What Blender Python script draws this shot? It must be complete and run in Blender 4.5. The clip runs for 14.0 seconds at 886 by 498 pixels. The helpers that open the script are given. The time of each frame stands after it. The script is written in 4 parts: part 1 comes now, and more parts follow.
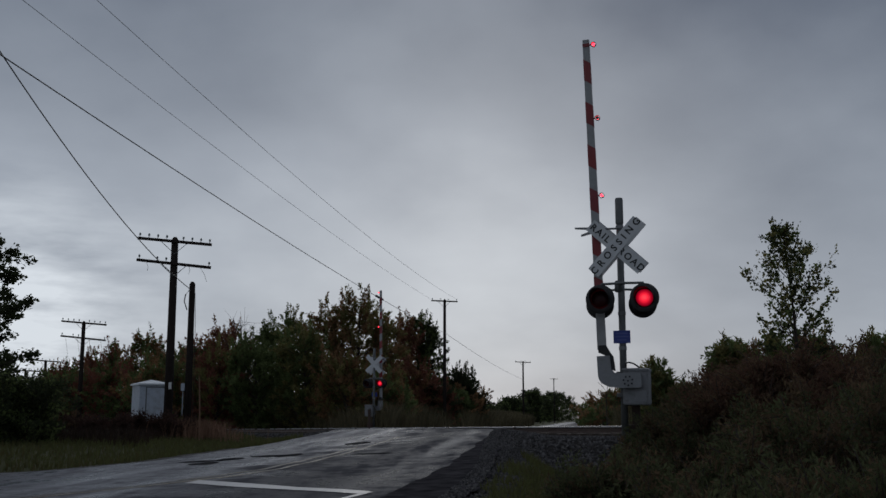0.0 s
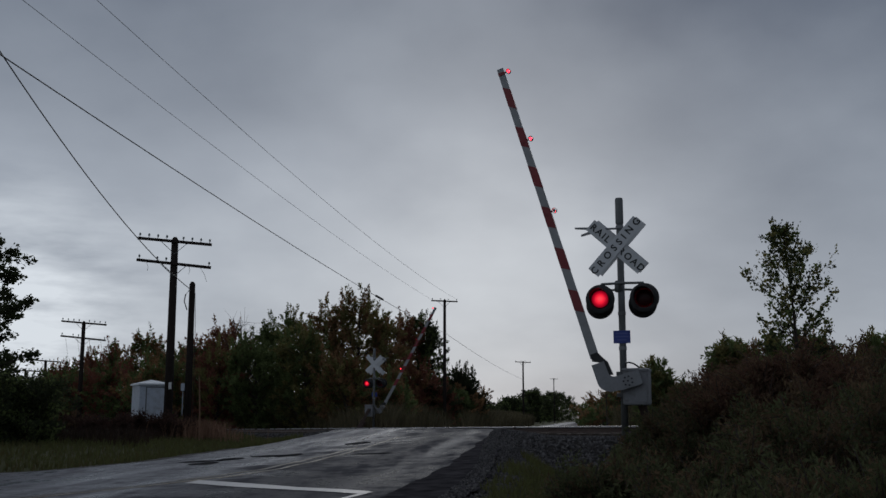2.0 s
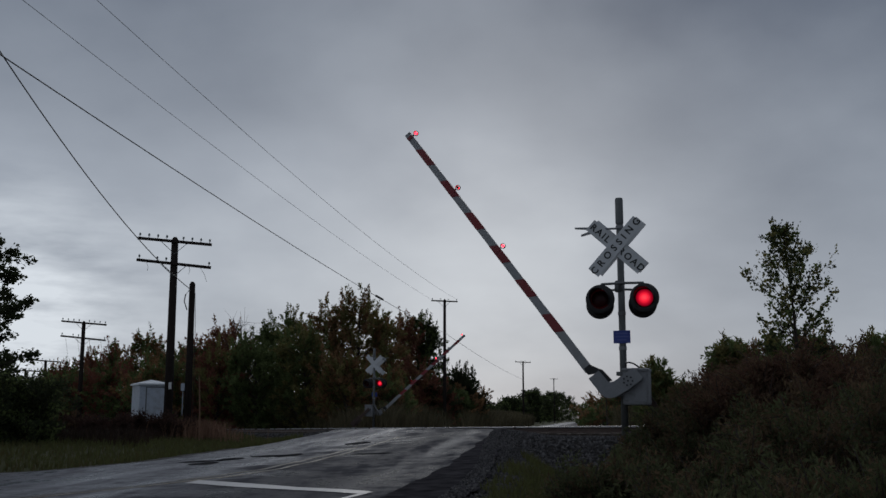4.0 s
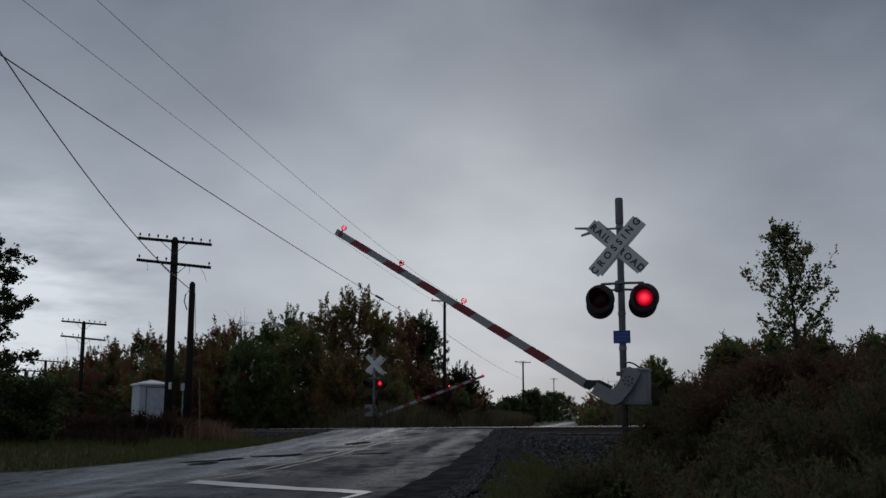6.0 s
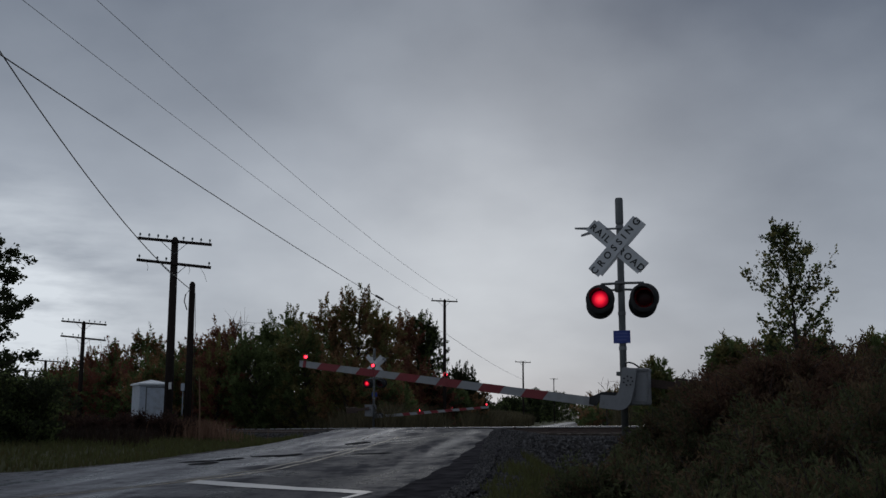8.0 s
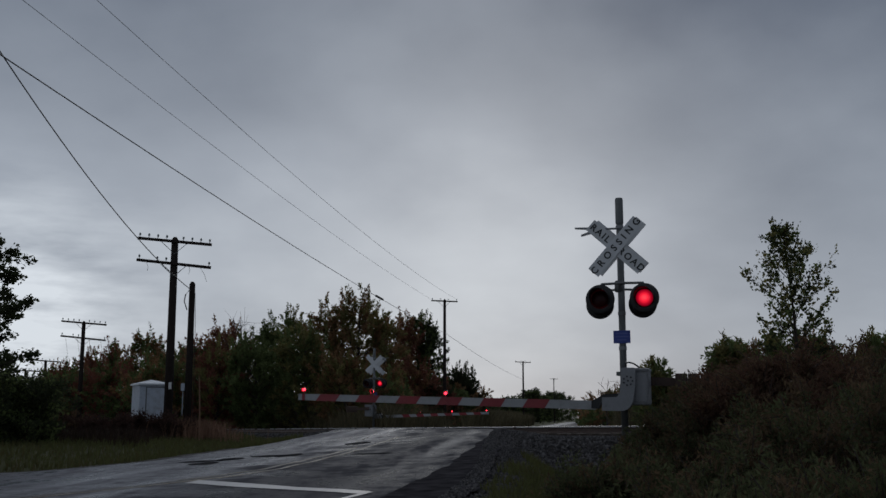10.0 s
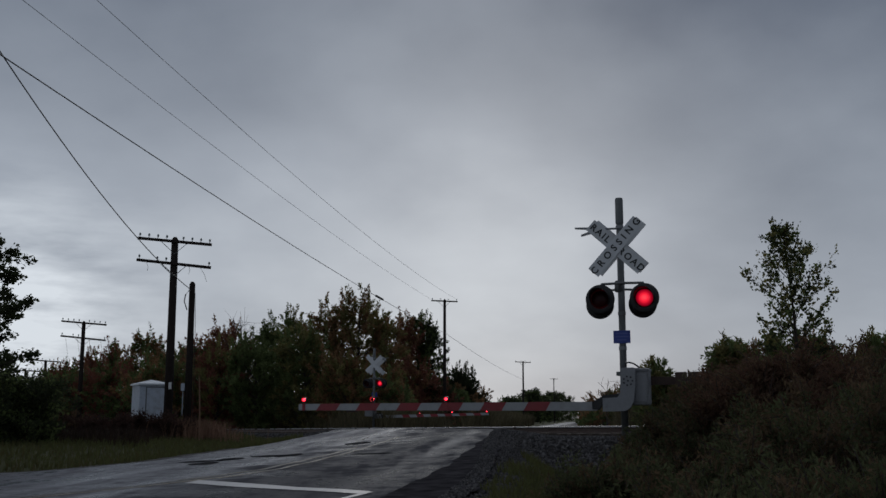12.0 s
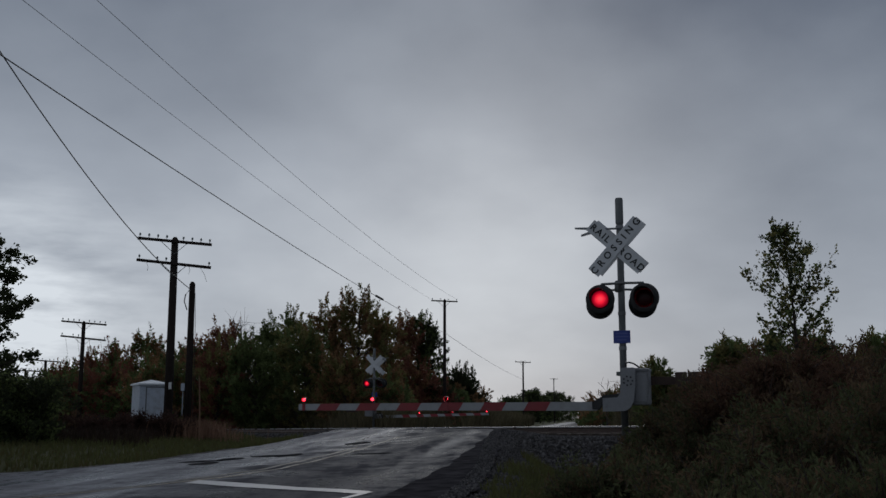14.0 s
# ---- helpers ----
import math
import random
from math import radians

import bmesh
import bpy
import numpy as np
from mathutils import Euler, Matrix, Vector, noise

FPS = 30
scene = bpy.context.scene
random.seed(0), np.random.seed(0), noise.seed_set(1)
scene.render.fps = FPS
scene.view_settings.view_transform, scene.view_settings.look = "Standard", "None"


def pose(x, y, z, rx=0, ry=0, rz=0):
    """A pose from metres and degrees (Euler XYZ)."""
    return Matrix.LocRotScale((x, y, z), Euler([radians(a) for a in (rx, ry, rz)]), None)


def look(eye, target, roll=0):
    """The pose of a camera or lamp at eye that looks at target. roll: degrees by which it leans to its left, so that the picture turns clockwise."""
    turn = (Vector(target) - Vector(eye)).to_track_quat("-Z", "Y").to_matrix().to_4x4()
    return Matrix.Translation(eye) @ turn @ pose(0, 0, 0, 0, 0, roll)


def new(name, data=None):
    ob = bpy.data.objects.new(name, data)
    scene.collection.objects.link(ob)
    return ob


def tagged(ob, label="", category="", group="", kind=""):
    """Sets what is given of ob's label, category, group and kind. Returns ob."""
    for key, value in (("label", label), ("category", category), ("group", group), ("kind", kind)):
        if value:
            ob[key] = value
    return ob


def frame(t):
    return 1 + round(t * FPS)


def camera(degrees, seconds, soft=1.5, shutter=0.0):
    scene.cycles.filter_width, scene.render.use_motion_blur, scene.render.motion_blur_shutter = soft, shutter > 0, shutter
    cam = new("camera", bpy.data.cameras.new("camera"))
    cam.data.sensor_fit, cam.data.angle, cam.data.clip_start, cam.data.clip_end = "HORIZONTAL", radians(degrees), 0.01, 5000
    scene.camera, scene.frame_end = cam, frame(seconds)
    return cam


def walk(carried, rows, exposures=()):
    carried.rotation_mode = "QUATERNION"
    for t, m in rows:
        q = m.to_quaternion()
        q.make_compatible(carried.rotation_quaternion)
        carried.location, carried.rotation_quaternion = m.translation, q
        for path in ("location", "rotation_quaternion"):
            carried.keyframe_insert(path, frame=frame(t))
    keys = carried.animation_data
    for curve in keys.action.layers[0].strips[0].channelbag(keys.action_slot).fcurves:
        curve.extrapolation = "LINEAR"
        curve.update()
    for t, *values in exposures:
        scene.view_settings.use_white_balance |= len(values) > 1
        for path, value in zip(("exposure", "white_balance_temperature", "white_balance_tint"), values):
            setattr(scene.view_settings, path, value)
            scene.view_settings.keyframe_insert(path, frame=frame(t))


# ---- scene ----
EYE = (0.0, 0.0, 1.3)
cam = camera(45.93, 14.0)
walk(cam, [(0.0, pose(*EYE, 99.21, 0, 0)), (14.0, pose(*EYE, 99.21, 0, 0))], [(0.0, 0.0), (14.0, 0.0)])

# ---- plan: road and track frames ----
ROAD_TURN = 8.2
SA, CA = math.sin(radians(ROAD_TURN)), math.cos(radians(ROAD_TURN))
TRACK_AT = (-0.4, 38.5)
TX, TY = -0.402, 0.9156          # along the track, away from the eye
NX, NY = -TY, TX                 # across it, towards the eye
ROAD_LEFT, ROAD_CROWN, ROAD_YELLOW, ROAD_FOG, ROAD_RIGHT = -10.3, -6.35, -5.62, -2.9, -1.85
GAUGE = 1.505


def road_frame(x, y):
    s = x * SA + y * CA
    return s, x * CA - y * SA


def road_point(s, l):
    return s * SA + l * CA, s * CA - l * SA


def track_frame(x, y):
    dx, dy = x - TRACK_AT[0], y - TRACK_AT[1]
    return dx * TX + dy * TY, dx * NX + dy * NY


def track_point(q, p):
    return TRACK_AT[0] + q * TX + p * NX, TRACK_AT[1] + q * TY + p * NY


def ease(a, b, v):
    t = min(1.0, max(0.0, (v - a) / (b - a)))
    return t * t * (3 - 2 * t)


def rail_z(q):
    return 0.965 - 0.0105 * min(45.0, max(-25.0, q))


RISE_AT = (0, 1.9, 3.0, 5.0, 7.0, 10.0, 13.0, 18.0, 30.0, 60.0)
RISE_Z = (0.965, 0.955, 0.83, 0.66, 0.52, 0.42, 0.30, 0.12, 0.05, 0.05)


def road_right(s):
    return ROAD_RIGHT + 0.25 - 1.0 * ease(13, 31, s)


def road_left(s):
    """The paved edge widens into a turn-out."""
    return ROAD_LEFT + float(np.interp(s, (20.4, 20.8, 21.3, 21.8, 23.4, 25.0), (-2.4, -2.0, -1.1, -0.7, -0.15, 0.0)))


def yellow_at(s):
    return ROAD_YELLOW - 0.0655 * min(8.0, max(0.0, 19.0 - s)) ** 2


def road_z(x, y):
    q, p = track_frame(x, y)
    h = abs(p)
    z = float(np.interp(h, RISE_AT, RISE_Z)) + (rail_z(q) - 0.965) * max(0.0, 1 - h / 9.0)
    s, l = road_frame(x, y)
    return z - 0.012 * min(6.0, abs(l - ROAD_CROWN))


def land_z(x, y):
    q, p = track_frame(x, y)
    s, l = road_frame(x, y)
    h = abs(p)
    base = 0.1
    if p > 0:
        base += 0.45 * ease(-9, -16, l) * ease(14, 24, y)
    else:
        base += 0.35 * ease(4, 12, h) * (1 - ease(60, 160, h)) * ease(-6, -10, l)
    base += 0.06 * noise.noise((x * 0.25, y * 0.25, 3.1)) + 0.12 * noise.noise((x * 0.06, y * 0.06, 8.0))
    bed = rail_z(q) - 0.25
    z = base + (bed - base) * (1 - ease(1.75, 4.0, h))
    if y < 5 and l > 0:
        z -= 0.1
    # beside and under the road
    d = max(road_left(s) - l, l - road_right(s))
    if d < 3.0:
        k = 1 - ease(0.1, 3.0 if l < -5 else 1.6, d)
        z = z + (road_z(x, y) - 0.03 - z) * k
    return z


# ---- sky and light ----
def make_world():
    world = bpy.data.worlds.new("overcast_sky")
    scene.world = world
    world.use_nodes = True
    nt = world.node_tree
    N, L = nt.nodes, nt.links
    N.clear()
    out = N.new("ShaderNodeOutputWorld")
    bg = N.new("ShaderNodeBackground")
    bg.inputs["Strength"].default_value = 1.0
    L.new(bg.outputs[0], out.inputs[0])
    tc = N.new("ShaderNodeTexCoord")
    sky = N.new("ShaderNodeTexSky")
    sky.sky_type, sky.sun_disc = "NISHITA", False
    sky.sun_elevation, sky.sun_rotation = radians(16), radians(4)
    sep = N.new("ShaderNodeSeparateXYZ")
    L.new(tc.outputs["Generated"], sep.inputs[0])

    def maths(op, a, b=None, clamp=False):
        n = N.new("ShaderNodeMath")
        n.operation, n.use_clamp = op, clamp
        for i, v in enumerate((a, b)):
            if v is None:
                continue
            if isinstance(v, (int, float)):
                n.inputs[i].default_value = v
            else:
                L.new(v, n.inputs[i])
        return n.outputs[0]

    # cloud sheet seen in perspective
    height = maths("ADD", maths("ABSOLUTE", sep.outputs["Z"]), 0.42)
    comb = N.new("ShaderNodeCombineXYZ")
    L.new(maths("DIVIDE", sep.outputs["X"], height), comb.inputs[0])
    L.new(maths("DIVIDE", sep.outputs["Y"], height), comb.inputs[1])
    big = N.new("ShaderNodeTexNoise")
    big.inputs["Scale"].default_value, big.inputs["Detail"].default_value, big.inputs["Roughness"].default_value = 1.7, 3.0, 0.42
    L.new(comb.outputs[0], big.inputs["Vector"])
    # thinner cloud round the hidden sun
    dot = N.new("ShaderNodeVectorMath")
    dot.operation = "DOT_PRODUCT"
    v = Vector((math.sin(radians(0)), math.cos(radians(0)), math.tan(radians(8)))).normalized()
    dot.inputs[1].default_value = v
    L.new(tc.outputs["Generated"], dot.inputs[0])
    lobe = maths("POWER", maths("MAXIMUM", dot.outputs["Value"], 0.0), 32.0)
    band = N.new("ShaderNodeValToRGB")
    L.new(maths("ABSOLUTE", sep.outputs["Z"]), band.inputs[0])
    be = band.color_ramp.elements
    be[0].position, be[0].color = 0.0, (0.62, 0.62, 0.62, 1)
    be[1].position, be[1].color = 1.0, (0.75, 0.75, 0.75, 1)
    for at, v in ((0.12, 0.66), (0.25, 0.41), (0.40, 0.10), (0.55, 0.28)):
        n = be.new(at)
        n.color = (v, v, v, 1)
    fine = N.new("ShaderNodeTexNoise")
    fine.inputs["Scale"].default_value, fine.inputs["Detail"].default_value, fine.inputs["Roughness"].default_value = 5.5, 5.0, 0.5
    L.new(comb.outputs[0], fine.inputs["Vector"])
    clouds = maths("ADD", maths("MULTIPLY", maths("SUBTRACT", big.outputs["Fac"], 0.5), 0.6), maths("MULTIPLY", maths("SUBTRACT", fine.outputs["Fac"], 0.5), 0.25))
    # torn cloud low over the track, long flat streaks
    low = N.new("ShaderNodeMapping")
    low.inputs["Scale"].default_value = (5.0, 5.0, 22.0)
    L.new(tc.outputs["Generated"], low.inputs["Vector"])
    torn = N.new("ShaderNodeTexNoise")
    torn.inputs["Scale"].default_value, torn.inputs["Detail"].default_value, torn.inputs["Roughness"].default_value = 1.6, 6.0, 0.55
    L.new(low.outputs[0], torn.inputs["Vector"])
    gap = N.new("ShaderNodeVectorMath")
    gap.operation = "DOT_PRODUCT"
    gap.inputs[1].default_value = Vector((math.sin(radians(-22)), math.cos(radians(-22)), math.tan(radians(4)))).normalized()
    L.new(tc.outputs["Generated"], gap.inputs[0])
    broken = maths("MULTIPLY", maths("POWER", maths("MAXIMUM", gap.outputs["Value"], 0.0), 190.0), maths("MULTIPLY", maths("SUBTRACT", torn.outputs["Fac"], 0.30), 2.3))
    val = maths("ADD", maths("ADD", maths("MULTIPLY", lobe, 0.33), maths("MULTIPLY", band.outputs[0], 0.64)), clouds)
    val = maths("SUBTRACT", maths("ADD", val, broken), maths("MULTIPLY", sep.outputs["X"], 0.17))
    ramp = N.new("ShaderNodeValToRGB")
    L.new(val, ramp.inputs[0])
    e = ramp.color_ramp.elements
    e[0].position, e[0].color = 0.0, (0.108, 0.132, 0.178, 1)
    e[1].position, e[1].color = 1.0, (0.65, 0.70, 0.76, 1)
    m = e.new(0.5)
    m.color = (0.322, 0.36, 0.42, 1)
    mix = N.new("ShaderNodeMix")
    mix.data_type = "RGBA"
    mix.blend_type = "ADD"
    mix.inputs[0].default_value = 0.002
    L.new(ramp.outputs[0], mix.inputs[6])
    L.new(sky.outputs[0], mix.inputs[7])
    L.new(mix.outputs[2], bg.inputs[0])


make_world()
sun_data = bpy.data.lights.new("sun", "SUN")
sun_data.energy, sun_data.angle, sun_data.color = 0.35, radians(30), (1.0, 0.97, 0.93)
sun = new("sun", sun_data)
sun.matrix_world = look((20, 200, 90), (0, 0, 0))


# ---- materials ----
def material(name, color, rough=0.7, metal=0.0, vary=0.25, grain=30.0, big=2.0, bump=0.2, emit=0.0, island=False, dirt=None, rough_vary=0.1, gloss=0.5):
    m = bpy.data.materials.new(name)
    m.use_nodes = True
    nt = m.node_tree
    N, L = nt.nodes, nt.links
    b = N["Principled BSDF"]
    b.inputs["Metallic"].default_value = metal
    b.inputs["Specular IOR Level"].default_value = 0.12 if island else gloss
    tc = N.new("ShaderNodeTexCoord")
    n1 = N.new("ShaderNodeTexNoise")
    n1.inputs["Scale"].default_value, n1.inputs["Detail"].default_value = grain, 6.0
    n2 = N.new("ShaderNodeTexNoise")
    n2.inputs["Scale"].default_value, n2.inputs["Detail"].default_value = big, 5.0
    for n in (n1, n2):
        L.new(tc.outputs["Object"], n.inputs["Vector"])
    add = N.new("ShaderNodeMath")
    add.operation = "ADD"
    L.new(n1.outputs["Fac"], add.inputs[0])
    L.new(n2.outputs["Fac"], add.inputs[1])
    fac = add.outputs[0]
    span = (0.6, 1.4)
    if island:
        geo = N.new("ShaderNodeNewGeometry")
        a2 = N.new("ShaderNodeMath")
        a2.operation = "ADD"
        L.new(fac, a2.inputs[0])
        L.new(geo.outputs["Random Per Island"], a2.inputs[1])
        fac, span = a2.outputs[0], (0.7, 2.3)
    else:
        info = N.new("ShaderNodeObjectInfo")
        a2 = N.new("ShaderNodeMath")
        a2.operation = "MULTIPLY_ADD"
        L.new(info.outputs["Random"], a2.inputs[0])
        a2.inputs[1].default_value = 0.25
        L.new(fac, a2.inputs[2])
        fac, span = a2.outputs[0], (0.6, 1.6)
    mr = N.new("ShaderNodeMapRange")
    mr.inputs[1].default_value, mr.inputs[2].default_value = span
    L.new(fac, mr.inputs[0])
    ramp = N.new("ShaderNodeValToRGB")
    L.new(mr.outputs[0], ramp.inputs[0])
    e = ramp.color_ramp.elements
    lo = dirt if dirt else tuple(c * (1 - vary) for c in color)
    e[0].color, e[1].color = (*lo, 1), (*[min(1, c * (1 + vary)) for c in color], 1)
    mid = e.new(0.45)
    mid.color = (*color, 1)
    L.new(ramp.outputs[0], b.inputs["Base Color"])
    rr = N.new("ShaderNodeMapRange")
    rr.inputs[1].default_value, rr.inputs[2].default_value = 0.3, 0.7
    rr.inputs[3].default_value, rr.inputs[4].default_value = max(0.03, rough - rough_vary), min(1, rough + rough_vary)
    L.new(n2.outputs["Fac"], rr.inputs[0])
    L.new(rr.outputs[0], b.inputs["Roughness"])
    if bump:
        bn = N.new("ShaderNodeBump")
        bn.inputs["Strength"].default_value, bn.inputs["Distance"].default_value = bump, 0.01
        L.new(n1.outputs["Fac"], bn.inputs["Height"])
        L.new(bn.outputs[0], b.inputs["Normal"])
    if "leaf" in name or "grass_blade" in name:
        tr = N.new("ShaderNodeBsdfTranslucent")
        mx = N.new("ShaderNodeMixShader")
        mx.inputs[0].default_value = 0.52
        L.new(ramp.outputs[0], tr.inputs[0])
        L.new(b.outputs[0], mx.inputs[1])
        L.new(tr.outputs[0], mx.inputs[2])
        L.new(mx.outputs[0], N["Material Output"].inputs[0])
    if emit:
        b.inputs["Emission Color"].default_value = (*color, 1)
        b.inputs["Emission Strength"].default_value = emit
    return m


def lens_material():
    """Lit lens: hottest in the middle, deep red at the rim."""
    m = bpy.data.materials.new("lit_red_lens")
    m.use_nodes = True
    N, L = m.node_tree.nodes, m.node_tree.links
    b = N["Principled BSDF"]
    b.inputs["Base Color"].default_value = (0.3, 0.005, 0.01, 1)
    b.inputs["Roughness"].default_value = 0.25
    tc = N.new("ShaderNodeTexCoord")
    ln = N.new("ShaderNodeVectorMath")
    ln.operation = "LENGTH"
    L.new(tc.outputs["Object"], ln.inputs[0])
    ramp = N.new("ShaderNodeValToRGB")
    mr = N.new("ShaderNodeMapRange")
    mr.inputs[2].default_value = 0.14
    L.new(ln.outputs["Value"], mr.inputs[0])
    L.new(mr.outputs[0], ramp.inputs[0])
    e = ramp.color_ramp.elements
    e[0].color, e[1].color = (1.0, 0.075, 0.09, 1), (0.10, 0.0, 0.006, 1)
    k = e.new(0.45)
    k.color = (0.8, 0.012, 0.035, 1)
    k2 = e.new(0.75)
    k2.color = (0.36, 0.002, 0.014, 1)
    L.new(ramp.outputs[0], b.inputs["Emission Color"])
    b.inputs["Emission Strength"].default_value = 1.25
    return m


def road_material():
    """Wet, patched asphalt: dry grain, glossy wet film in long streaks."""
    m = bpy.data.materials.new("wet_asphalt")
    m.use_nodes = True
    N, L = m.node_tree.nodes, m.node_tree.links
    b = N["Principled BSDF"]
    tc = N.new("ShaderNodeTexCoord")
    mp = N.new("ShaderNodeMapping")
    mp.inputs["Rotation"].default_value = (0, 0, radians(ROAD_TURN))
    mp.inputs["Scale"].default_value = (1.6, 0.16, 1.0)
    L.new(tc.outputs["Object"], mp.inputs["Vector"])

    def tex(scale, detail, src, rough=0.55):
        n = N.new("ShaderNodeTexNoise")
        n.inputs["Scale"].default_value, n.inputs["Detail"].default_value, n.inputs["Roughness"].default_value = scale, detail, rough
        L.new(src, n.inputs["Vector"])
        return n.outputs["Fac"]
    streak = tex(1.5, 7.0, mp.outputs[0], 0.65)
    patch = tex(0.5, 6.0, tc.outputs["Object"], 0.62)
    grain = tex(90.0, 3.0, tc.outputs["Object"])

    def maths(op, a, b2, clamp=False):
        n = N.new("ShaderNodeMath")
        n.operation, n.use_clamp = op, clamp
        for i, v in enumerate((a, b2)):
            if isinstance(v, (int, float)):
                n.inputs[i].default_value = v
            else:
                L.new(v, n.inputs[i])
        return n.outputs[0]
    middle = tex(2.0, 8.0, tc.outputs["Object"], 0.68)
    both = maths("ADD", maths("ADD", maths("MULTIPLY", streak, 0.7), maths("MULTIPLY", patch, 0.7)), maths("MULTIPLY", middle, 0.6))
    # polished wheel tracks
    turn = N.new("ShaderNodeMapping")
    turn.inputs["Rotation"].default_value = (0, 0, radians(ROAD_TURN))
    L.new(tc.outputs["Object"], turn.inputs["Vector"])
    sep = N.new("ShaderNodeSeparateXYZ")
    L.new(turn.outputs[0], sep.inputs[0])
    worn = None
    for at in (-3.35, -4.95, -6.8, -8.6):
        t = maths("SUBTRACT", 1.0, maths("DIVIDE", maths("ABSOLUTE", maths("SUBTRACT", sep.outputs["X"], at), 0.0), 0.45), True)
        worn = t if worn is None else maths("MAXIMUM", worn, t)
    rr = N.new("ShaderNodeMapRange")
    rr.inputs[1].default_value, rr.inputs[2].default_value = 0.85, 1.15
    rr.inputs[3].default_value, rr.inputs[4].default_value = 0.22, 0.5
    L.new(both, rr.inputs[0])
    wet = N.new("ShaderNodeMapRange")
    wet.inputs[1].default_value, wet.inputs[2].default_value = 0.86, 1.12
    wet.inputs[3].default_value, wet.inputs[4].default_value = 0.17, 0.015
    L.new(both, wet.inputs[0])
    fac = maths("ADD", wet.outputs[0], maths("MULTIPLY", maths("MULTIPLY", worn, streak), 0.11))
    ramp = N.new("ShaderNodeValToRGB")
    L.new(both, ramp.inputs[0])
    e = ramp.color_ramp.elements
    e[0].position, e[0].color = 0.84, (0.04, 0.047, 0.053, 1)
    e[1].position, e[1].color = 1.16, (0.115, 0.113, 0.122, 1)
    # the near lane is darker and less glossy, with a ragged edge
    lane = N.new("ShaderNodeMapRange")
    lane.inputs[1].default_value, lane.inputs[2].default_value = -6.9, -5.3
    L.new(maths("ADD", sep.outputs["X"], maths("MULTIPLY", maths("SUBTRACT", patch, 0.5), 5.0)), lane.inputs[0])
    tone = N.new("ShaderNodeMix")
    tone.data_type, tone.blend_type = "RGBA", "MULTIPLY"
    tone.inputs[7].default_value = (0.45, 0.45, 0.47, 1)
    L.new(lane.outputs[0], tone.inputs[0])
    L.new(ramp.outputs[0], tone.inputs[6])
    # raised gloss puts a sheen along the outer wheel track below the crest
    sheen_band = maths("SUBTRACT", 1.0, maths("DIVIDE", maths("ABSOLUTE", maths("SUBTRACT", sep.outputs["X"], maths("ADD", -4.0, streak)), 0.0), 0.38), True)
    length = maths("SUBTRACT", 1.0, maths("DIVIDE", maths("ABSOLUTE", maths("SUBTRACT", sep.outputs["Y"], 25.0), 0.0), 5.5), True)
    fac = maths("ADD", fac, maths("MULTIPLY", maths("MULTIPLY", sheen_band, length), maths("MULTIPLY", maths("SUBTRACT", middle, 0.28), 0.8)))
    fac = maths("MULTIPLY", fac, maths("SUBTRACT", 1.55, maths("MULTIPLY", lane.outputs[0], 1.12)))
    bn = N.new("ShaderNodeBump")
    bn.inputs["Strength"].default_value, bn.inputs["Distance"].default_value = 0.4, 0.005
    L.new(grain, bn.inputs["Height"])
    dry = N.new("ShaderNodeBsdfDiffuse")
    film = N.new("ShaderNodeBsdfGlossy")
    film.inputs["Color"].default_value = (0.9, 0.92, 0.95, 1)
    L.new(tone.outputs[2], dry.inputs["Color"])
    L.new(rr.outputs[0], film.inputs["Roughness"])
    for n in (dry, film):
        L.new(bn.outputs[0], n.inputs["Normal"])
    mx = N.new("ShaderNodeMixShader")
    L.new(fac, mx.inputs[0])
    L.new(dry.outputs[0], mx.inputs[1])
    L.new(film.outputs[0], mx.inputs[2])
    N.remove(b)
    L.new(mx.outputs[0], N["Material Output"].inputs[0])
    return m


def matt_material(name, lo, hi, scale):
    """Rough wet ground with no sheen."""
    m = bpy.data.materials.new(name)
    m.use_nodes = True
    N, L = m.node_tree.nodes, m.node_tree.links
    N.remove(N["Principled BSDF"])
    tc = N.new("ShaderNodeTexCoord")
    n1, n2 = N.new("ShaderNodeTexNoise"), N.new("ShaderNodeTexNoise")
    n1.inputs["Scale"].default_value, n1.inputs["Detail"].default_value = scale, 8.0
    n2.inputs["Scale"].default_value, n2.inputs["Detail"].default_value = 60.0, 3.0
    ramp, bn, d = N.new("ShaderNodeValToRGB"), N.new("ShaderNodeBump"), N.new("ShaderNodeBsdfDiffuse")
    for n in (n1, n2):
        L.new(tc.outputs["Object"], n.inputs["Vector"])
    L.new(n1.outputs["Fac"], ramp.inputs[0])
    e = ramp.color_ramp.elements
    e[0].position, e[0].color, e[1].position, e[1].color = 0.3, (*lo, 1), 0.7, (*hi, 1)
    bn.inputs["Strength"].default_value, bn.inputs["Distance"].default_value = 0.8, 0.01
    L.new(n2.outputs["Fac"], bn.inputs["Height"])
    L.new(ramp.outputs[0], d.inputs["Color"])
    L.new(bn.outputs[0], d.inputs["Normal"])
    L.new(d.outputs[0], N["Material Output"].inputs[0])
    return m


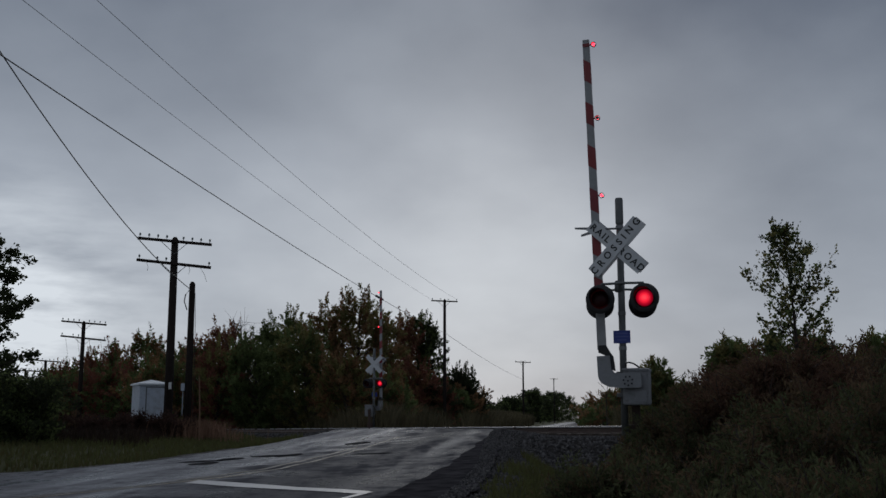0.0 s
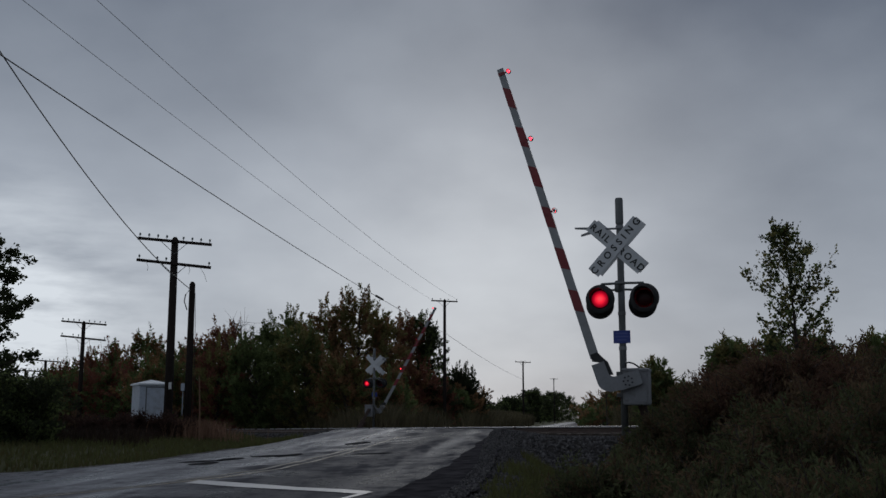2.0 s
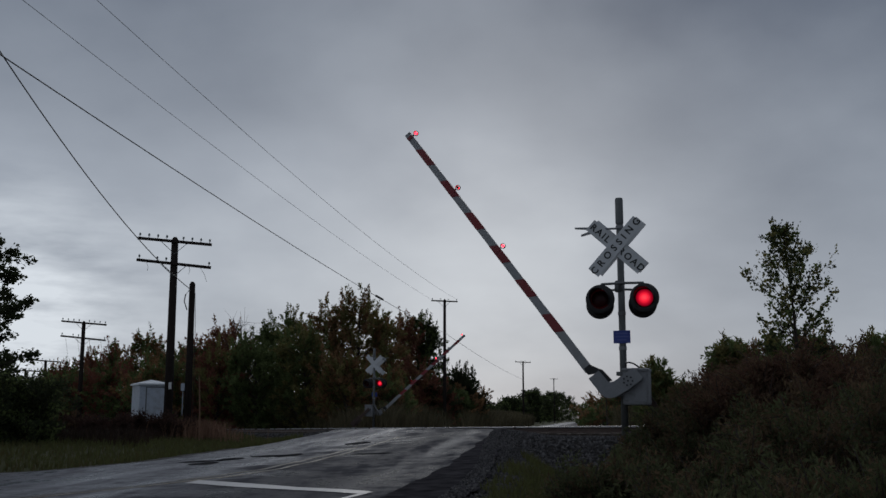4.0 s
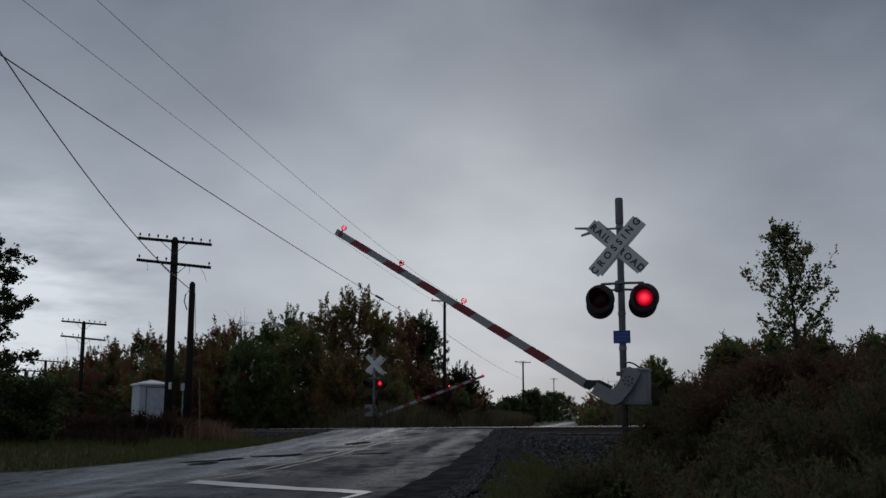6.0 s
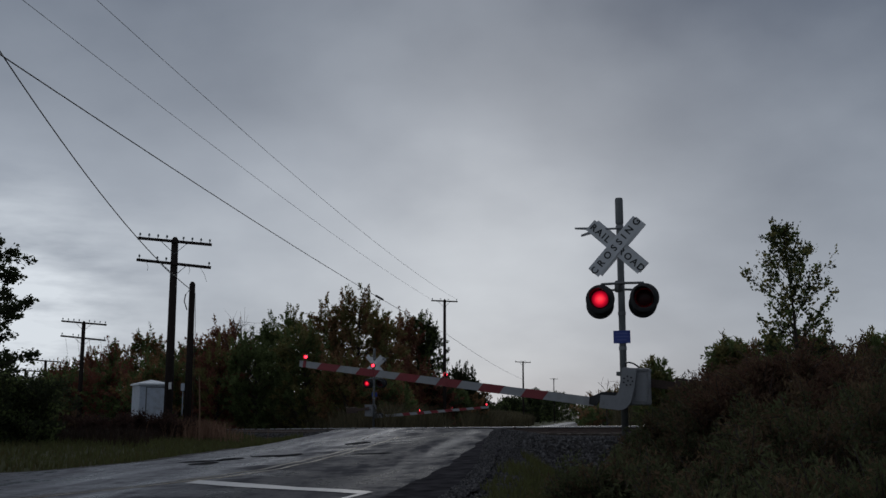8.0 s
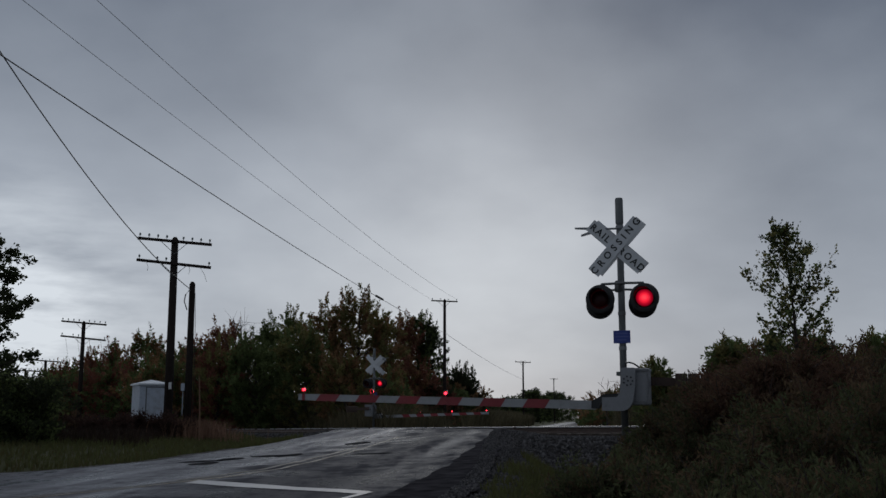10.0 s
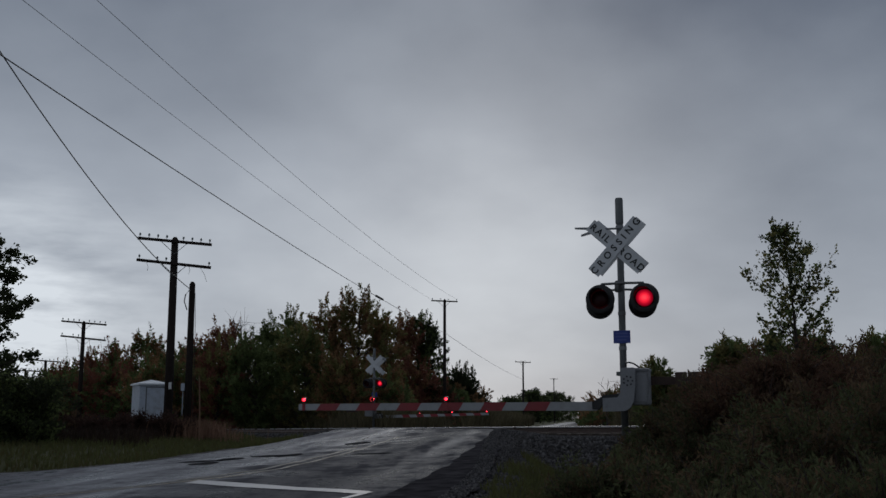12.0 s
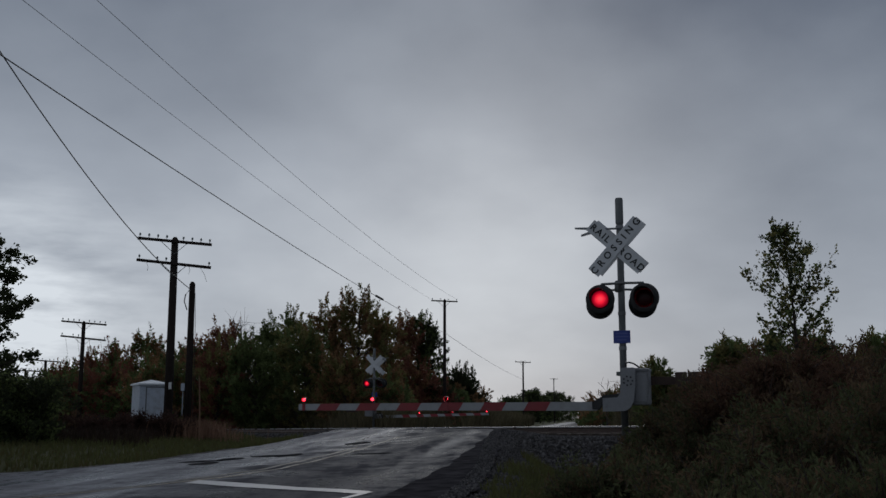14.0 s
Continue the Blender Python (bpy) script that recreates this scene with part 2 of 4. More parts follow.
M = dict(
    shoulder=matt_material("dark_shoulder_asphalt", (0.02, 0.019, 0.021), (0.06, 0.056, 0.06), 3.5),
    tar=matt_material("tar_seal", (0.016, 0.016, 0.017), (0.045, 0.045, 0.047), 4.0),
    gravel=matt_material("pale_wet_gravel", (0.05, 0.048, 0.045), (0.16, 0.15, 0.145), 6.0),
    tall_weed=material("tall_autumn_weed", (0.098, 0.081, 0.044), 0.8, vary=0.5, grain=3, big=0.25, bump=0, island=True, dirt=(0.05, 0.045, 0.025)),
    asphalt=road_material(),
    soil=material("wet_soil_and_grass", (0.05, 0.052, 0.024), 0.95, gloss=0.1, vary=0.5, grain=18, big=0.5, bump=0.5, dirt=(0.045, 0.034, 0.02)),
    ballast=material("ballast_stone", (0.07, 0.066, 0.066), 0.8, vary=0.75, grain=20, big=3, bump=0.3, island=True),
    bed=matt_material("ballast_bed", (0.014, 0.013, 0.013), (0.05, 0.046, 0.045), 7.0),
    tie=material("creosoted_tie_wood", (0.05, 0.037, 0.028), 0.85, vary=0.4, grain=12, big=1, bump=0.5),
    rail=material("rusty_rail_steel", (0.06, 0.038, 0.03), 0.6, 0.4, vary=0.4, grain=30, big=3),
    railtop=material("worn_rail_head", (0.36, 0.36, 0.37), 0.3, 0.9, vary=0.1, bump=0.05),
    yellow=material("worn_yellow_paint", (0.15, 0.105, 0.042), 0.5, vary=0.5, grain=14, big=1.2, bump=0.2, dirt=(0.06, 0.05, 0.035)),
    old_yellow=material("faded_yellow_paint", (0.075, 0.062, 0.04), 0.55, vary=0.5, grain=14, big=1.2, bump=0.2, dirt=(0.04, 0.038, 0.034)),
    white_line=material("worn_white_paint", (0.30, 0.30, 0.31), 0.45, vary=0.3, grain=14, big=1.2, bump=0.2, dirt=(0.12, 0.12, 0.12)),
    galv=material("galvanised_steel", (0.13, 0.135, 0.135), 0.55, 0.4, vary=0.2, grain=25, big=3, bump=0.05),
    silver=material("weathered_silver_paint", (0.20, 0.205, 0.215), 0.55, 0.15, vary=0.2, grain=20, big=3, bump=0.06, dirt=(0.11, 0.107, 0.1)),
    black=material("matt_black_paint", (0.012, 0.012, 0.013), 0.6, vary=0.3, grain=20, big=3, bump=0.05),
    sign=material("sign_white_sheeting", (0.55, 0.56, 0.57), 0.45, vary=0.1, grain=8, big=2.5, bump=0.02, dirt=(0.42, 0.42, 0.41)),
    letter=material("sign_black_letter", (0.015, 0.015, 0.015), 0.5, vary=0.2, bump=0),
    blue=material("sign_blue_sheeting", (0.035, 0.06, 0.28), 0.45, vary=0.15, grain=8, big=3, bump=0.02),
    pale=material("sign_pale_bar", (0.09, 0.12, 0.36), 0.5, vary=0.1, bump=0),
    arm_white=material("gate_arm_white", (0.27, 0.275, 0.28), 0.5, vary=0.12, grain=10, big=2, bump=0.03, dirt=(0.2, 0.195, 0.19)),
    arm_red=material("gate_arm_red", (0.2, 0.017, 0.022), 0.45, vary=0.2, grain=10, big=2, bump=0.03),
    dark_lens=material("unlit_red_lens", (0.03, 0.002, 0.003), 0.35, vary=0.2, bump=0, gloss=0.15),
    lit=lens_material(),
    bulb=material("lit_red_bulb", (1.0, 0.025, 0.05), 0.3, vary=0.05, bump=0, emit=5.0),
    pole=material("weathered_pole_wood", (0.026, 0.02, 0.018), 0.9, gloss=0.15, vary=0.45, grain=9, big=1.0, bump=0.6),
    glass_ins=material("insulator_glass", (0.10, 0.13, 0.13), 0.15, vary=0.2, bump=0),
    wire=material("weathered_cable", (0.02, 0.02, 0.022), 0.6, vary=0.2, bump=0),
    shed=material("shed_pale_metal", (0.42, 0.46, 0.52), 0.5, 0.1, vary=0.12, grain=6, big=1.2, bump=0.04, dirt=(0.27, 0.27, 0.27)),
    shed_roof=material("shed_roof_metal", (0.55, 0.57, 0.6), 0.5, 0.1, vary=0.1, grain=6, big=1.2, bump=0.04),
    bark=material("tree_bark", (0.045, 0.035, 0.028), 0.9, vary=0.4, grain=15, big=2, bump=0.6),
    leaf_green=material("leaf_dull_green", (0.122, 0.154, 0.058), 0.65, vary=0.5, grain=3, big=0.5, bump=0, island=True),
    leaf_olive=material("leaf_olive", (0.186, 0.168, 0.065), 0.65, vary=0.5, grain=3, big=0.5, bump=0, island=True),
    leaf_red=material("leaf_autumn_red", (0.201, 0.081, 0.055), 0.65, vary=0.55, grain=3, big=0.5, bump=0, island=True, dirt=(0.08, 0.05, 0.03)),
    leaf_brown=material("leaf_autumn_brown", (0.235, 0.134, 0.067), 0.65, vary=0.55, grain=3, big=0.5, bump=0, island=True, dirt=(0.07, 0.065, 0.03)),
    brush_brown=material("leaf_brush_brown", (0.114, 0.080, 0.048), 0.75, vary=0.5, grain=3, big=0.6, bump=0, island=True),
    brush_green=material("leaf_brush_green", (0.083, 0.092, 0.045), 0.75, vary=0.5, grain=3, big=0.6, bump=0, island=True),
    leaf_dark=material("leaf_dark_green", (0.045, 0.055, 0.027), 0.7, vary=0.5, grain=3, big=0.5, bump=0, island=True),
    leaf_dry=material("leaf_dark_red_brown", (0.05, 0.029, 0.024), 0.8, vary=0.45, grain=3, big=0.6, bump=0, island=True),
    leaf_rust=material("leaf_rust_brush", (0.113, 0.064, 0.044), 0.75, vary=0.45, grain=3, big=0.6, bump=0, island=True),
    thin_wire=material("aluminium_wire", (0.3, 0.305, 0.315), 0.6, vary=0.2, bump=0),
    grass=material("grass_blade", (0.075, 0.081, 0.032), 0.7, vary=0.5, grain=3, big=0.4, bump=0, island=True, dirt=(0.09, 0.07, 0.032)),
    weed=material("dry_weed", (0.04, 0.025, 0.018), 0.8, vary=0.5, grain=3, big=0.4, bump=0, island=True),
    tan=material("tan_dry_grass", (0.22, 0.128, 0.085), 0.8, vary=0.3, grain=3, big=0.4, bump=0, island=True),
    white_post=material("white_marker", (0.6, 0.6, 0.6), 0.5, vary=0.1, bump=0),
)


# ---- mesh helpers ----
def finish(bm, name, mat, smooth=False):
    me = bpy.data.meshes.new(name)
    bm.normal_update()
    bm.to_mesh(me)
    bm.free()
    me.materials.append(mat)
    if smooth:
        for p in me.polygons:
            p.use_smooth = True
    return me


def part(name, bm, mat, parent, label="", at=None, smooth=False):
    ob = new(name, finish(bm, name, mat, smooth))
    ob.parent = parent
    if at is not None:
        ob.matrix_basis = at
    if label:
        tagged(ob, label)
    return ob


def thing(name, at, label, category, group="", kind=""):
    ob = new(name)
    ob.empty_display_size = 0.2
    ob.matrix_basis = at
    return tagged(ob, label, category, group, kind)


def box(bm, x0, x1, y0, y1, z0, z1, bevel=0.0, m=None):
    r = bmesh.ops.create_cube(bm, size=1.0)
    mat = Matrix.Translation(((x0 + x1) / 2, (y0 + y1) / 2, (z0 + z1) / 2)) @ Matrix.Diagonal((x1 - x0, y1 - y0, z1 - z0, 1))
    if m is not None:
        mat = m @ mat
    bmesh.ops.transform(bm, matrix=mat, verts=r["verts"])
    if bevel:
        edges = {e for v in r["verts"] for e in v.link_edges}
        bmesh.ops.bevel(bm, geom=list(edges), offset=bevel, segments=2, affect="EDGES", profile=0.6)
    return bm


def tube(bm, pts, radii, n=8, caps=True):
    """A round bar through pts."""
    rings = []
    pts = [Vector(p) for p in pts]
    for i, p in enumerate(pts):
        d = (pts[min(i + 1, len(pts) - 1)] - pts[max(i - 1, 0)]).normalized()
        a = d.cross(Vector((0, 0, 1)) if abs(d.z) < 0.9 else Vector((1, 0, 0))).normalized()
        b = d.cross(a)
        r = radii[i] if isinstance(radii, (list, tuple)) else radii
        rings.append([bm.verts.new(p + (a * math.cos(2 * math.pi * k / n) + b * math.sin(2 * math.pi * k / n)) * r) for k in range(n)])
    for r0, r1 in zip(rings, rings[1:]):
        for k in range(n):
            bm.faces.new((r0[k], r0[(k + 1) % n], r1[(k + 1) % n], r1[k]))
    if caps:
        bm.faces.new(rings[0][::-1])
        bm.faces.new(rings[-1])
    return bm


def lathe(bm, profile, n=24, m=None):
    """Turns (radius, z) pairs about z."""
    rings = []
    for r, z in profile:
        ring = []
        for k in range(n if r > 1e-6 else 1):
            v = Vector((r * math.cos(2 * math.pi * k / n), r * math.sin(2 * math.pi * k / n), z))
            ring.append(bm.verts.new(m @ v if m is not None else v))
        rings.append(ring)
    for a, b in zip(rings, rings[1:]):
        for k in range(n):
            va, vb = a[k % len(a)], b[k % len(b)]
            wa, wb = a[(k + 1) % len(a)], b[(k + 1) % len(b)]
            f = []
            for v in (va, wa, wb, vb):
                if v not in f:
                    f.append(v)
            if len(f) > 2:
                bm.faces.new(f)
    return bm


def plate(bm, outline, y0, y1):
    """A flat plate: outline in (x, z), from y0 to y1."""
    a = [bm.verts.new((x, y0, z)) for x, z in outline]
    b = [bm.verts.new((x, y1, z)) for x, z in outline]
    bm.faces.new(a)
    bm.faces.new(b[::-1])
    n = len(a)
    for i in range(n):
        bm.faces.new((a[i], b[i], b[(i + 1) % n], a[(i + 1) % n]))
    bmesh.ops.recalc_face_normals(bm, faces=bm.faces[:])
    return bm


def mesh_object(name, verts, faces, mat):
    me = bpy.data.meshes.new(name)
    me.from_pydata(verts, [], faces)
    me.materials.append(mat)
    me.update()
    return new(name, me)


# ---- ground, road, track ----
def make_ground():
    def axis(fine_lo, fine_hi, step, far):
        out = list(np.arange(fine_lo, fine_hi + 1e-6, step))
        g, v = step, fine_hi
        while v < far:
            g *= 1.22
            v += g
            out.append(v)
        g, v = step, fine_lo
        while v > -far:
            g *= 1.22
            v -= g
            out.insert(0, v)
        return out
    xs, ys = axis(-26, 16, 0.3, 2500), axis(2, 66, 0.3, 2600)
    verts = [(x, y, land_z(x, y)) for y in ys for x in xs]
    nx = len(xs)
    faces = [(j * nx + i, j * nx + i + 1, (j + 1) * nx + i + 1, (j + 1) * nx + i) for j in range(len(ys) - 1) for i in range(nx - 1)]
    ob = mesh_object("ground", verts, faces, M["soil"])
    ob.data.materials.append(M["bed"])
    for p in ob.data.polygons:
        q, t = track_frame(p.center.x, p.center.y)
        s, l = road_frame(p.center.x, p.center.y)
        edge = 0.5 * noise.noise((p.center.x * 0.8, p.center.y * 0.8, 1.0))
        if abs(t) < 4.0 + edge or (-2.9 < l < -1.45 + edge and s > 11):
            p.material_index = 1
        p.use_smooth = True
    tagged(ob, "dark wet grassy ground with gravel beside the road", "ground", kind="structure")


def strip(name, l0, l1, s0, s1, lift, mat, cols=2, step=0.5, wobble=0.0):
    verts, faces, ss = [], [], []
    s, st = s0, step
    while s < s1:
        ss.append(s)
        if s > 75:
            st *= 1.15
        s += st
    ss.append(s1)
    for s in ss:
        for c in range(cols):
            right = l1(s) if callable(l1) else l1
            left = l0(s) if callable(l0) else l0
            l = left + (right - left) * c / (cols - 1)
            if wobble and c in (0, cols - 1):
                l += wobble * (noise.noise((s * 0.7, l, 2.0)) + 0.25 * noise.noise((s * 2.9, l, 7.0)))
            x, y = road_point(s, l)
            verts.append((x, y, road_z(x, y) + lift + 0.012 * noise.noise((x * 0.9, y * 0.9, 0))))
    for j in range(len(ss) - 1):
        for c in range(cols - 1):
            a = j * cols + c
            faces.append((a, a + 1, a + cols + 1, a + cols))
    ob = mesh_object(name, verts, faces, mat)
    for p in ob.data.polygons:
        p.use_smooth = True
    return ob


def make_road():
    tagged(strip("road", road_left, road_right, -30, 900, 0.0, M["asphalt"], cols=26, step=0.3, wobble=0.06), "wet dark asphalt two-lane road rising to the crossing", "road", kind="structure")
    tagged(strip("shoulder", lambda s: ROAD_FOG + 0.3 - 0.1 * ease(20, 27, s), lambda s: road_right(s) + 0.07, -30, 29.8, 0.012, M["shoulder"], cols=8, step=0.2, wobble=0.16), "dark rough asphalt shoulder with broken edge", "road shoulder", kind="structure")
    tagged(strip("gravel_edge", lambda s: road_left(s) - 0.32, lambda s: road_left(s) + 0.02, 8, 30, 0.004, M["gravel"], cols=4, step=0.2, wobble=0.3), "pale wet gravel along the road edge", "gravel edge", kind="structure")
    rnd = random.Random(31)
    for k in range(9):
        s0, l0 = rnd.uniform(21, 34), rnd.uniform(-8.6, -3.6)
        a, w = rnd.uniform(0.15, 0.6), rnd.uniform(0.12, 0.5)
        verts = []
        for i in range(18):
            t = 2 * math.pi * i / 18
            r = 1 + 0.45 * noise.noise((math.cos(t) * 1.5 + k * 3.7, math.sin(t) * 1.5, k))
            x, y = road_point(s0 + w * r * math.sin(t), l0 + a * r * math.cos(t))
            verts.append((x, y, road_z(x, y) + 0.012 * noise.noise((x * 0.9, y * 0.9, 0)) + 0.011))
        tagged(mesh_object("tar_patch", verts, [tuple(range(18))], M["tar"]), "dark irregular tar patch on the asphalt", "road patch", kind="structure")
    for off, mat, s0, s1 in ((0.0, "yellow", 11, 17.2), (0.0, "old_yellow", 17.2, 30), (-0.3, "old_yellow", 11, 26)):
        tagged(strip("center_line", lambda s: yellow_at(s) + off - 0.045, lambda s: yellow_at(s) + off + 0.045, s0, s1, 0.006, M[mat]), "worn yellow centre line on wet asphalt", "road marking", kind="structure")
    tagged(strip("edge_line", lambda s: ROAD_FOG + 0.14 * min(0.0, s - 13.6) - 0.05, lambda s: ROAD_FOG + 0.14 * min(0.0, s - 13.6) + 0.05, -10, 13.55, 0.008, M["white_line"]), "worn white edge line", "road marking", kind="structure")
    # the stop line runs slantwise across the lane
    verts, n = [], 24
    for k in range(n + 1):
        u = k / n
        for s, l in ((15.38 - 2.16 * u, -6.15 + 3.2 * u), (15.95 - 2.35 * u, -6.15 + 3.25 * u)):
            x, y = road_point(s, l)
            verts.append((x, y, road_z(x, y) + 0.009 + 0.012 * noise.noise((x * 0.9, y * 0.9, 0))))
    line = mesh_object("stop_line", verts, [(2 * k, 2 * k + 2, 2 * k + 3, 2 * k + 1) for k in range(n)], M["white_line"])
    tagged(line, "worn white stop line across the lane", "road marking", kind="structure")


make_ground()
make_road()


def make_track():
    track = thing("railway_track", pose(0, 0, 0), "rusty steel railway track on wooden ties and dark ballast", "railway track", kind="structure")
    q0, q1 = -60.0, 150.0
    for side in (-1, 1):
        for nm, prof, mat in (("rail", ((-0.07, -0.17), (0.07, -0.17), (0.07, -0.155), (0.012, -0.13), (0.012, -0.05), (0.036, -0.035), (0.036, -0.003), (-0.036, -0.003), (-0.036, -0.035), (-0.012, -0.05), (-0.012, -0.13), (-0.07, -0.155)), M["rail"]),
                              ("rail_head", ((-0.038, -0.03), (0.038, -0.03), (0.038, 0.0), (0.03, 0.004), (-0.03, 0.004), (-0.038, 0.0)), M["railtop"])):
            bm = bmesh.new()
            prev = None
            for q in np.linspace(q0, q1, 64):
                ring = []
                for a, b in prof:
                    x, y = track_point(q, side * GAUGE / 2 + a)
                    ring.append(bm.verts.new((x, y, rail_z(q) + b + 0.012)))
                if prev:
                    for k in range(len(ring)):
                        bm.faces.new((prev[k], prev[(k + 1) % len(ring)], ring[(k + 1) % len(ring)], ring[k]))
                prev = ring
            bmesh.ops.recalc_face_normals(bm, faces=bm.faces[:])
            part(nm, bm, mat, track)
    bm = box(bmesh.new(), -1.3, 1.3, -0.11, 0.11, -0.1, 0.06, 0.012)
    me = finish(bm, "tie", M["tie"])
    turn = math.degrees(math.atan2(NY, NX))
    rnd = random.Random(4)
    for i in range(200):
        q = -40 + i * 0.52
        x, y = track_point(q, 0)
        s, l = road_frame(x, y)
        if ROAD_LEFT - 1.2 < l < ROAD_RIGHT + 1.2:
            continue
        ob = new("tie", me)
        ob.parent = track
        ob.matrix_basis = pose(x, y, rail_z(q) - 0.21, rnd.uniform(-1, 1), rnd.uniform(-1, 1), turn + rnd.uniform(-1.5, 1.5))
    # loose stones of the bed
    rnd = random.Random(9)
    verts, faces = [], []
    base = [(0.5, 0, 0), (0, 0.5, 0), (-0.5, 0, 0), (0, -0.5, 0), (0, 0, 0.5), (0, 0, -0.5)]
    tri = [(0, 1, 4), (1, 2, 4), (2, 3, 4), (3, 0, 4), (1, 0, 5), (2, 1, 5), (3, 2, 5), (0, 3, 5)]
    for i in range(16000):
        near = rnd.random() < 0.72
        q = rnd.uniform(-22, -2) if near else rnd.uniform(-2, 40)
        p = rnd.uniform(-1.5, 4.2)
        x, y = track_point(q, p)
        s, l = road_frame(x, y)
        if ROAD_LEFT - 0.1 < l < ROAD_RIGHT + 0.1:
            continue
        if abs(abs(p) - GAUGE / 2) < 0.2:
            continue
        r = rnd.uniform(0.05, 0.12) if p > 2.0 else rnd.uniform(0.04, 0.07)
        m = Matrix.Translation((x, y, land_z(x, y) + r * 0.15)) @ Euler((rnd.random() * 6, rnd.random() * 6, rnd.random() * 6)).to_matrix().to_4x4() @ Matrix.Diagonal((r * rnd.uniform(0.8, 1.4), r, r * rnd.uniform(0.6, 1.0), 1))
        o = len(verts)
        verts += [tuple(m @ Vector(v)) for v in base]
        faces += [tuple(o + k for k in f) for f in tri]
    # spilled stones between the shoulder and the verge
    for i in range(7000):
        s = rnd.uniform(11, 32)
        l = road_right(s) - 0.25 + abs(rnd.gauss(0, 0.7))
        x, y = road_point(s, l)
        r = rnd.uniform(0.015, 0.06)
        top = road_z(x, y) + 0.012 if l < road_right(s) + 0.05 else land_z(x, y)
        m = Matrix.Translation((x, y, top + r * 0.15)) @ Euler((rnd.random() * 6, rnd.random() * 6, rnd.random() * 6)).to_matrix().to_4x4() @ Matrix.Diagonal((r * rnd.uniform(0.8, 1.4), r, r * rnd.uniform(0.6, 1.0), 1))
        o = len(verts)
        verts += [tuple(m @ Vector(v)) for v in base]
        faces += [tuple(o + k for k in f) for f in tri]
    ob = mesh_object("ballast", verts, faces, M["ballast"])
    tagged(ob, "loose grey crushed ballast stones on the bank", "ballast", kind="stuff")


make_track()


# ---- crossing signals ----
PIVOT = (0.154, -0.3, 1.182)
SIGNAL_TURN = 18.0


def words(text, size, parent, at, spread=1.3):
    cu = bpy.data.curves.new("lettering", "FONT")
    cu.body, cu.size, cu.align_x, cu.align_y = text, size, "CENTER", "CENTER"
    cu.extrude, cu.resolution_u, cu.space_character, cu.offset = 0.002, 3, spread, 0.004
    cu.materials.append(M["letter"])
    ob = new("lettering", cu)
    ob.parent, ob.matrix_basis = parent, at
    return ob


def make_lamp(signal, x, y, z, facing):
    """A flashing lamp: pan, hood and a lens that turns between its lit and its dark side. facing -1: towards the approach."""
    turn = Matrix.Translation((x, y, z)) @ (Matrix.Identity(4) if facing < 0 else pose(0, 0, 0, 0, 0, 180))
    to_front = pose(0, 0, 0, 90, 0, 0)   # lathe axis z -> -y
    bm = lathe(bmesh.new(), [(0.0, -0.22), (0.1, -0.22), (0.165, -0.17), (0.175, -0.02), (0.165, -0.01), (0.15, -0.15), (0, -0.17)], 28, to_front)
    lamp = part("lamp", bm, M["black"], signal, "black flashing lamp with round backing and hood", turn, True)
    bm = lathe(bmesh.new(), [(0.165, -0.012), (0.24, -0.006), (0.246, 0.0), (0.24, 0.006), (0.165, 0.004)], 36, to_front)
    part("backing", bm, M["black"], lamp, smooth=True)
    # hood: a half sleeve, longer on top
    bm = bmesh.new()
    n, rows = 26, []
    for k in range(n + 1):
        a = radians(-35 + 250 * k / n)
        reach = 0.08 + 0.24 * max(0.0, math.sin(a) * 0.75 + 0.25)
        rows.append([bm.verts.new((r * math.cos(a), yy, r * math.sin(a))) for r, yy in ((0.172, 0.0), (0.165, -reach), (0.158, -reach), (0.165, 0.0))])
    for a, b in zip(rows, rows[1:]):
        for i in range(4):
            bm.faces.new((a[i], a[(i + 1) % 4], b[(i + 1) % 4], b[i]))
    bm.faces.new(rows[0])
    bm.faces.new(rows[-1][::-1])
    bmesh.ops.recalc_face_normals(bm, faces=bm.faces[:])
    part("hood", bm, M["black"], lamp, smooth=True)
    # lens: convex on both sides, lit face on -y at turn 0
    bm = lathe(bmesh.new(), [(0.145, 0.0), (0.13, 0.012), (0.09, 0.024), (0.045, 0.03), (0, 0.032)], 32, to_front)
    lit = len(bm.faces)
    lathe(bm, [(0.145, -0.004), (0.13, -0.016), (0.09, -0.028), (0.045, -0.034), (0, -0.036)], 32, to_front)
    me = finish(bm, "lens", M["lit"], True)
    me.materials.append(M["dark_lens"])
    for p in me.polygons:
        p.material_index = 0 if p.index < lit else 1
    lens = new("lens", me)
    lens.parent = lamp
    tagged(lens, "round red signal lens")
    return lens


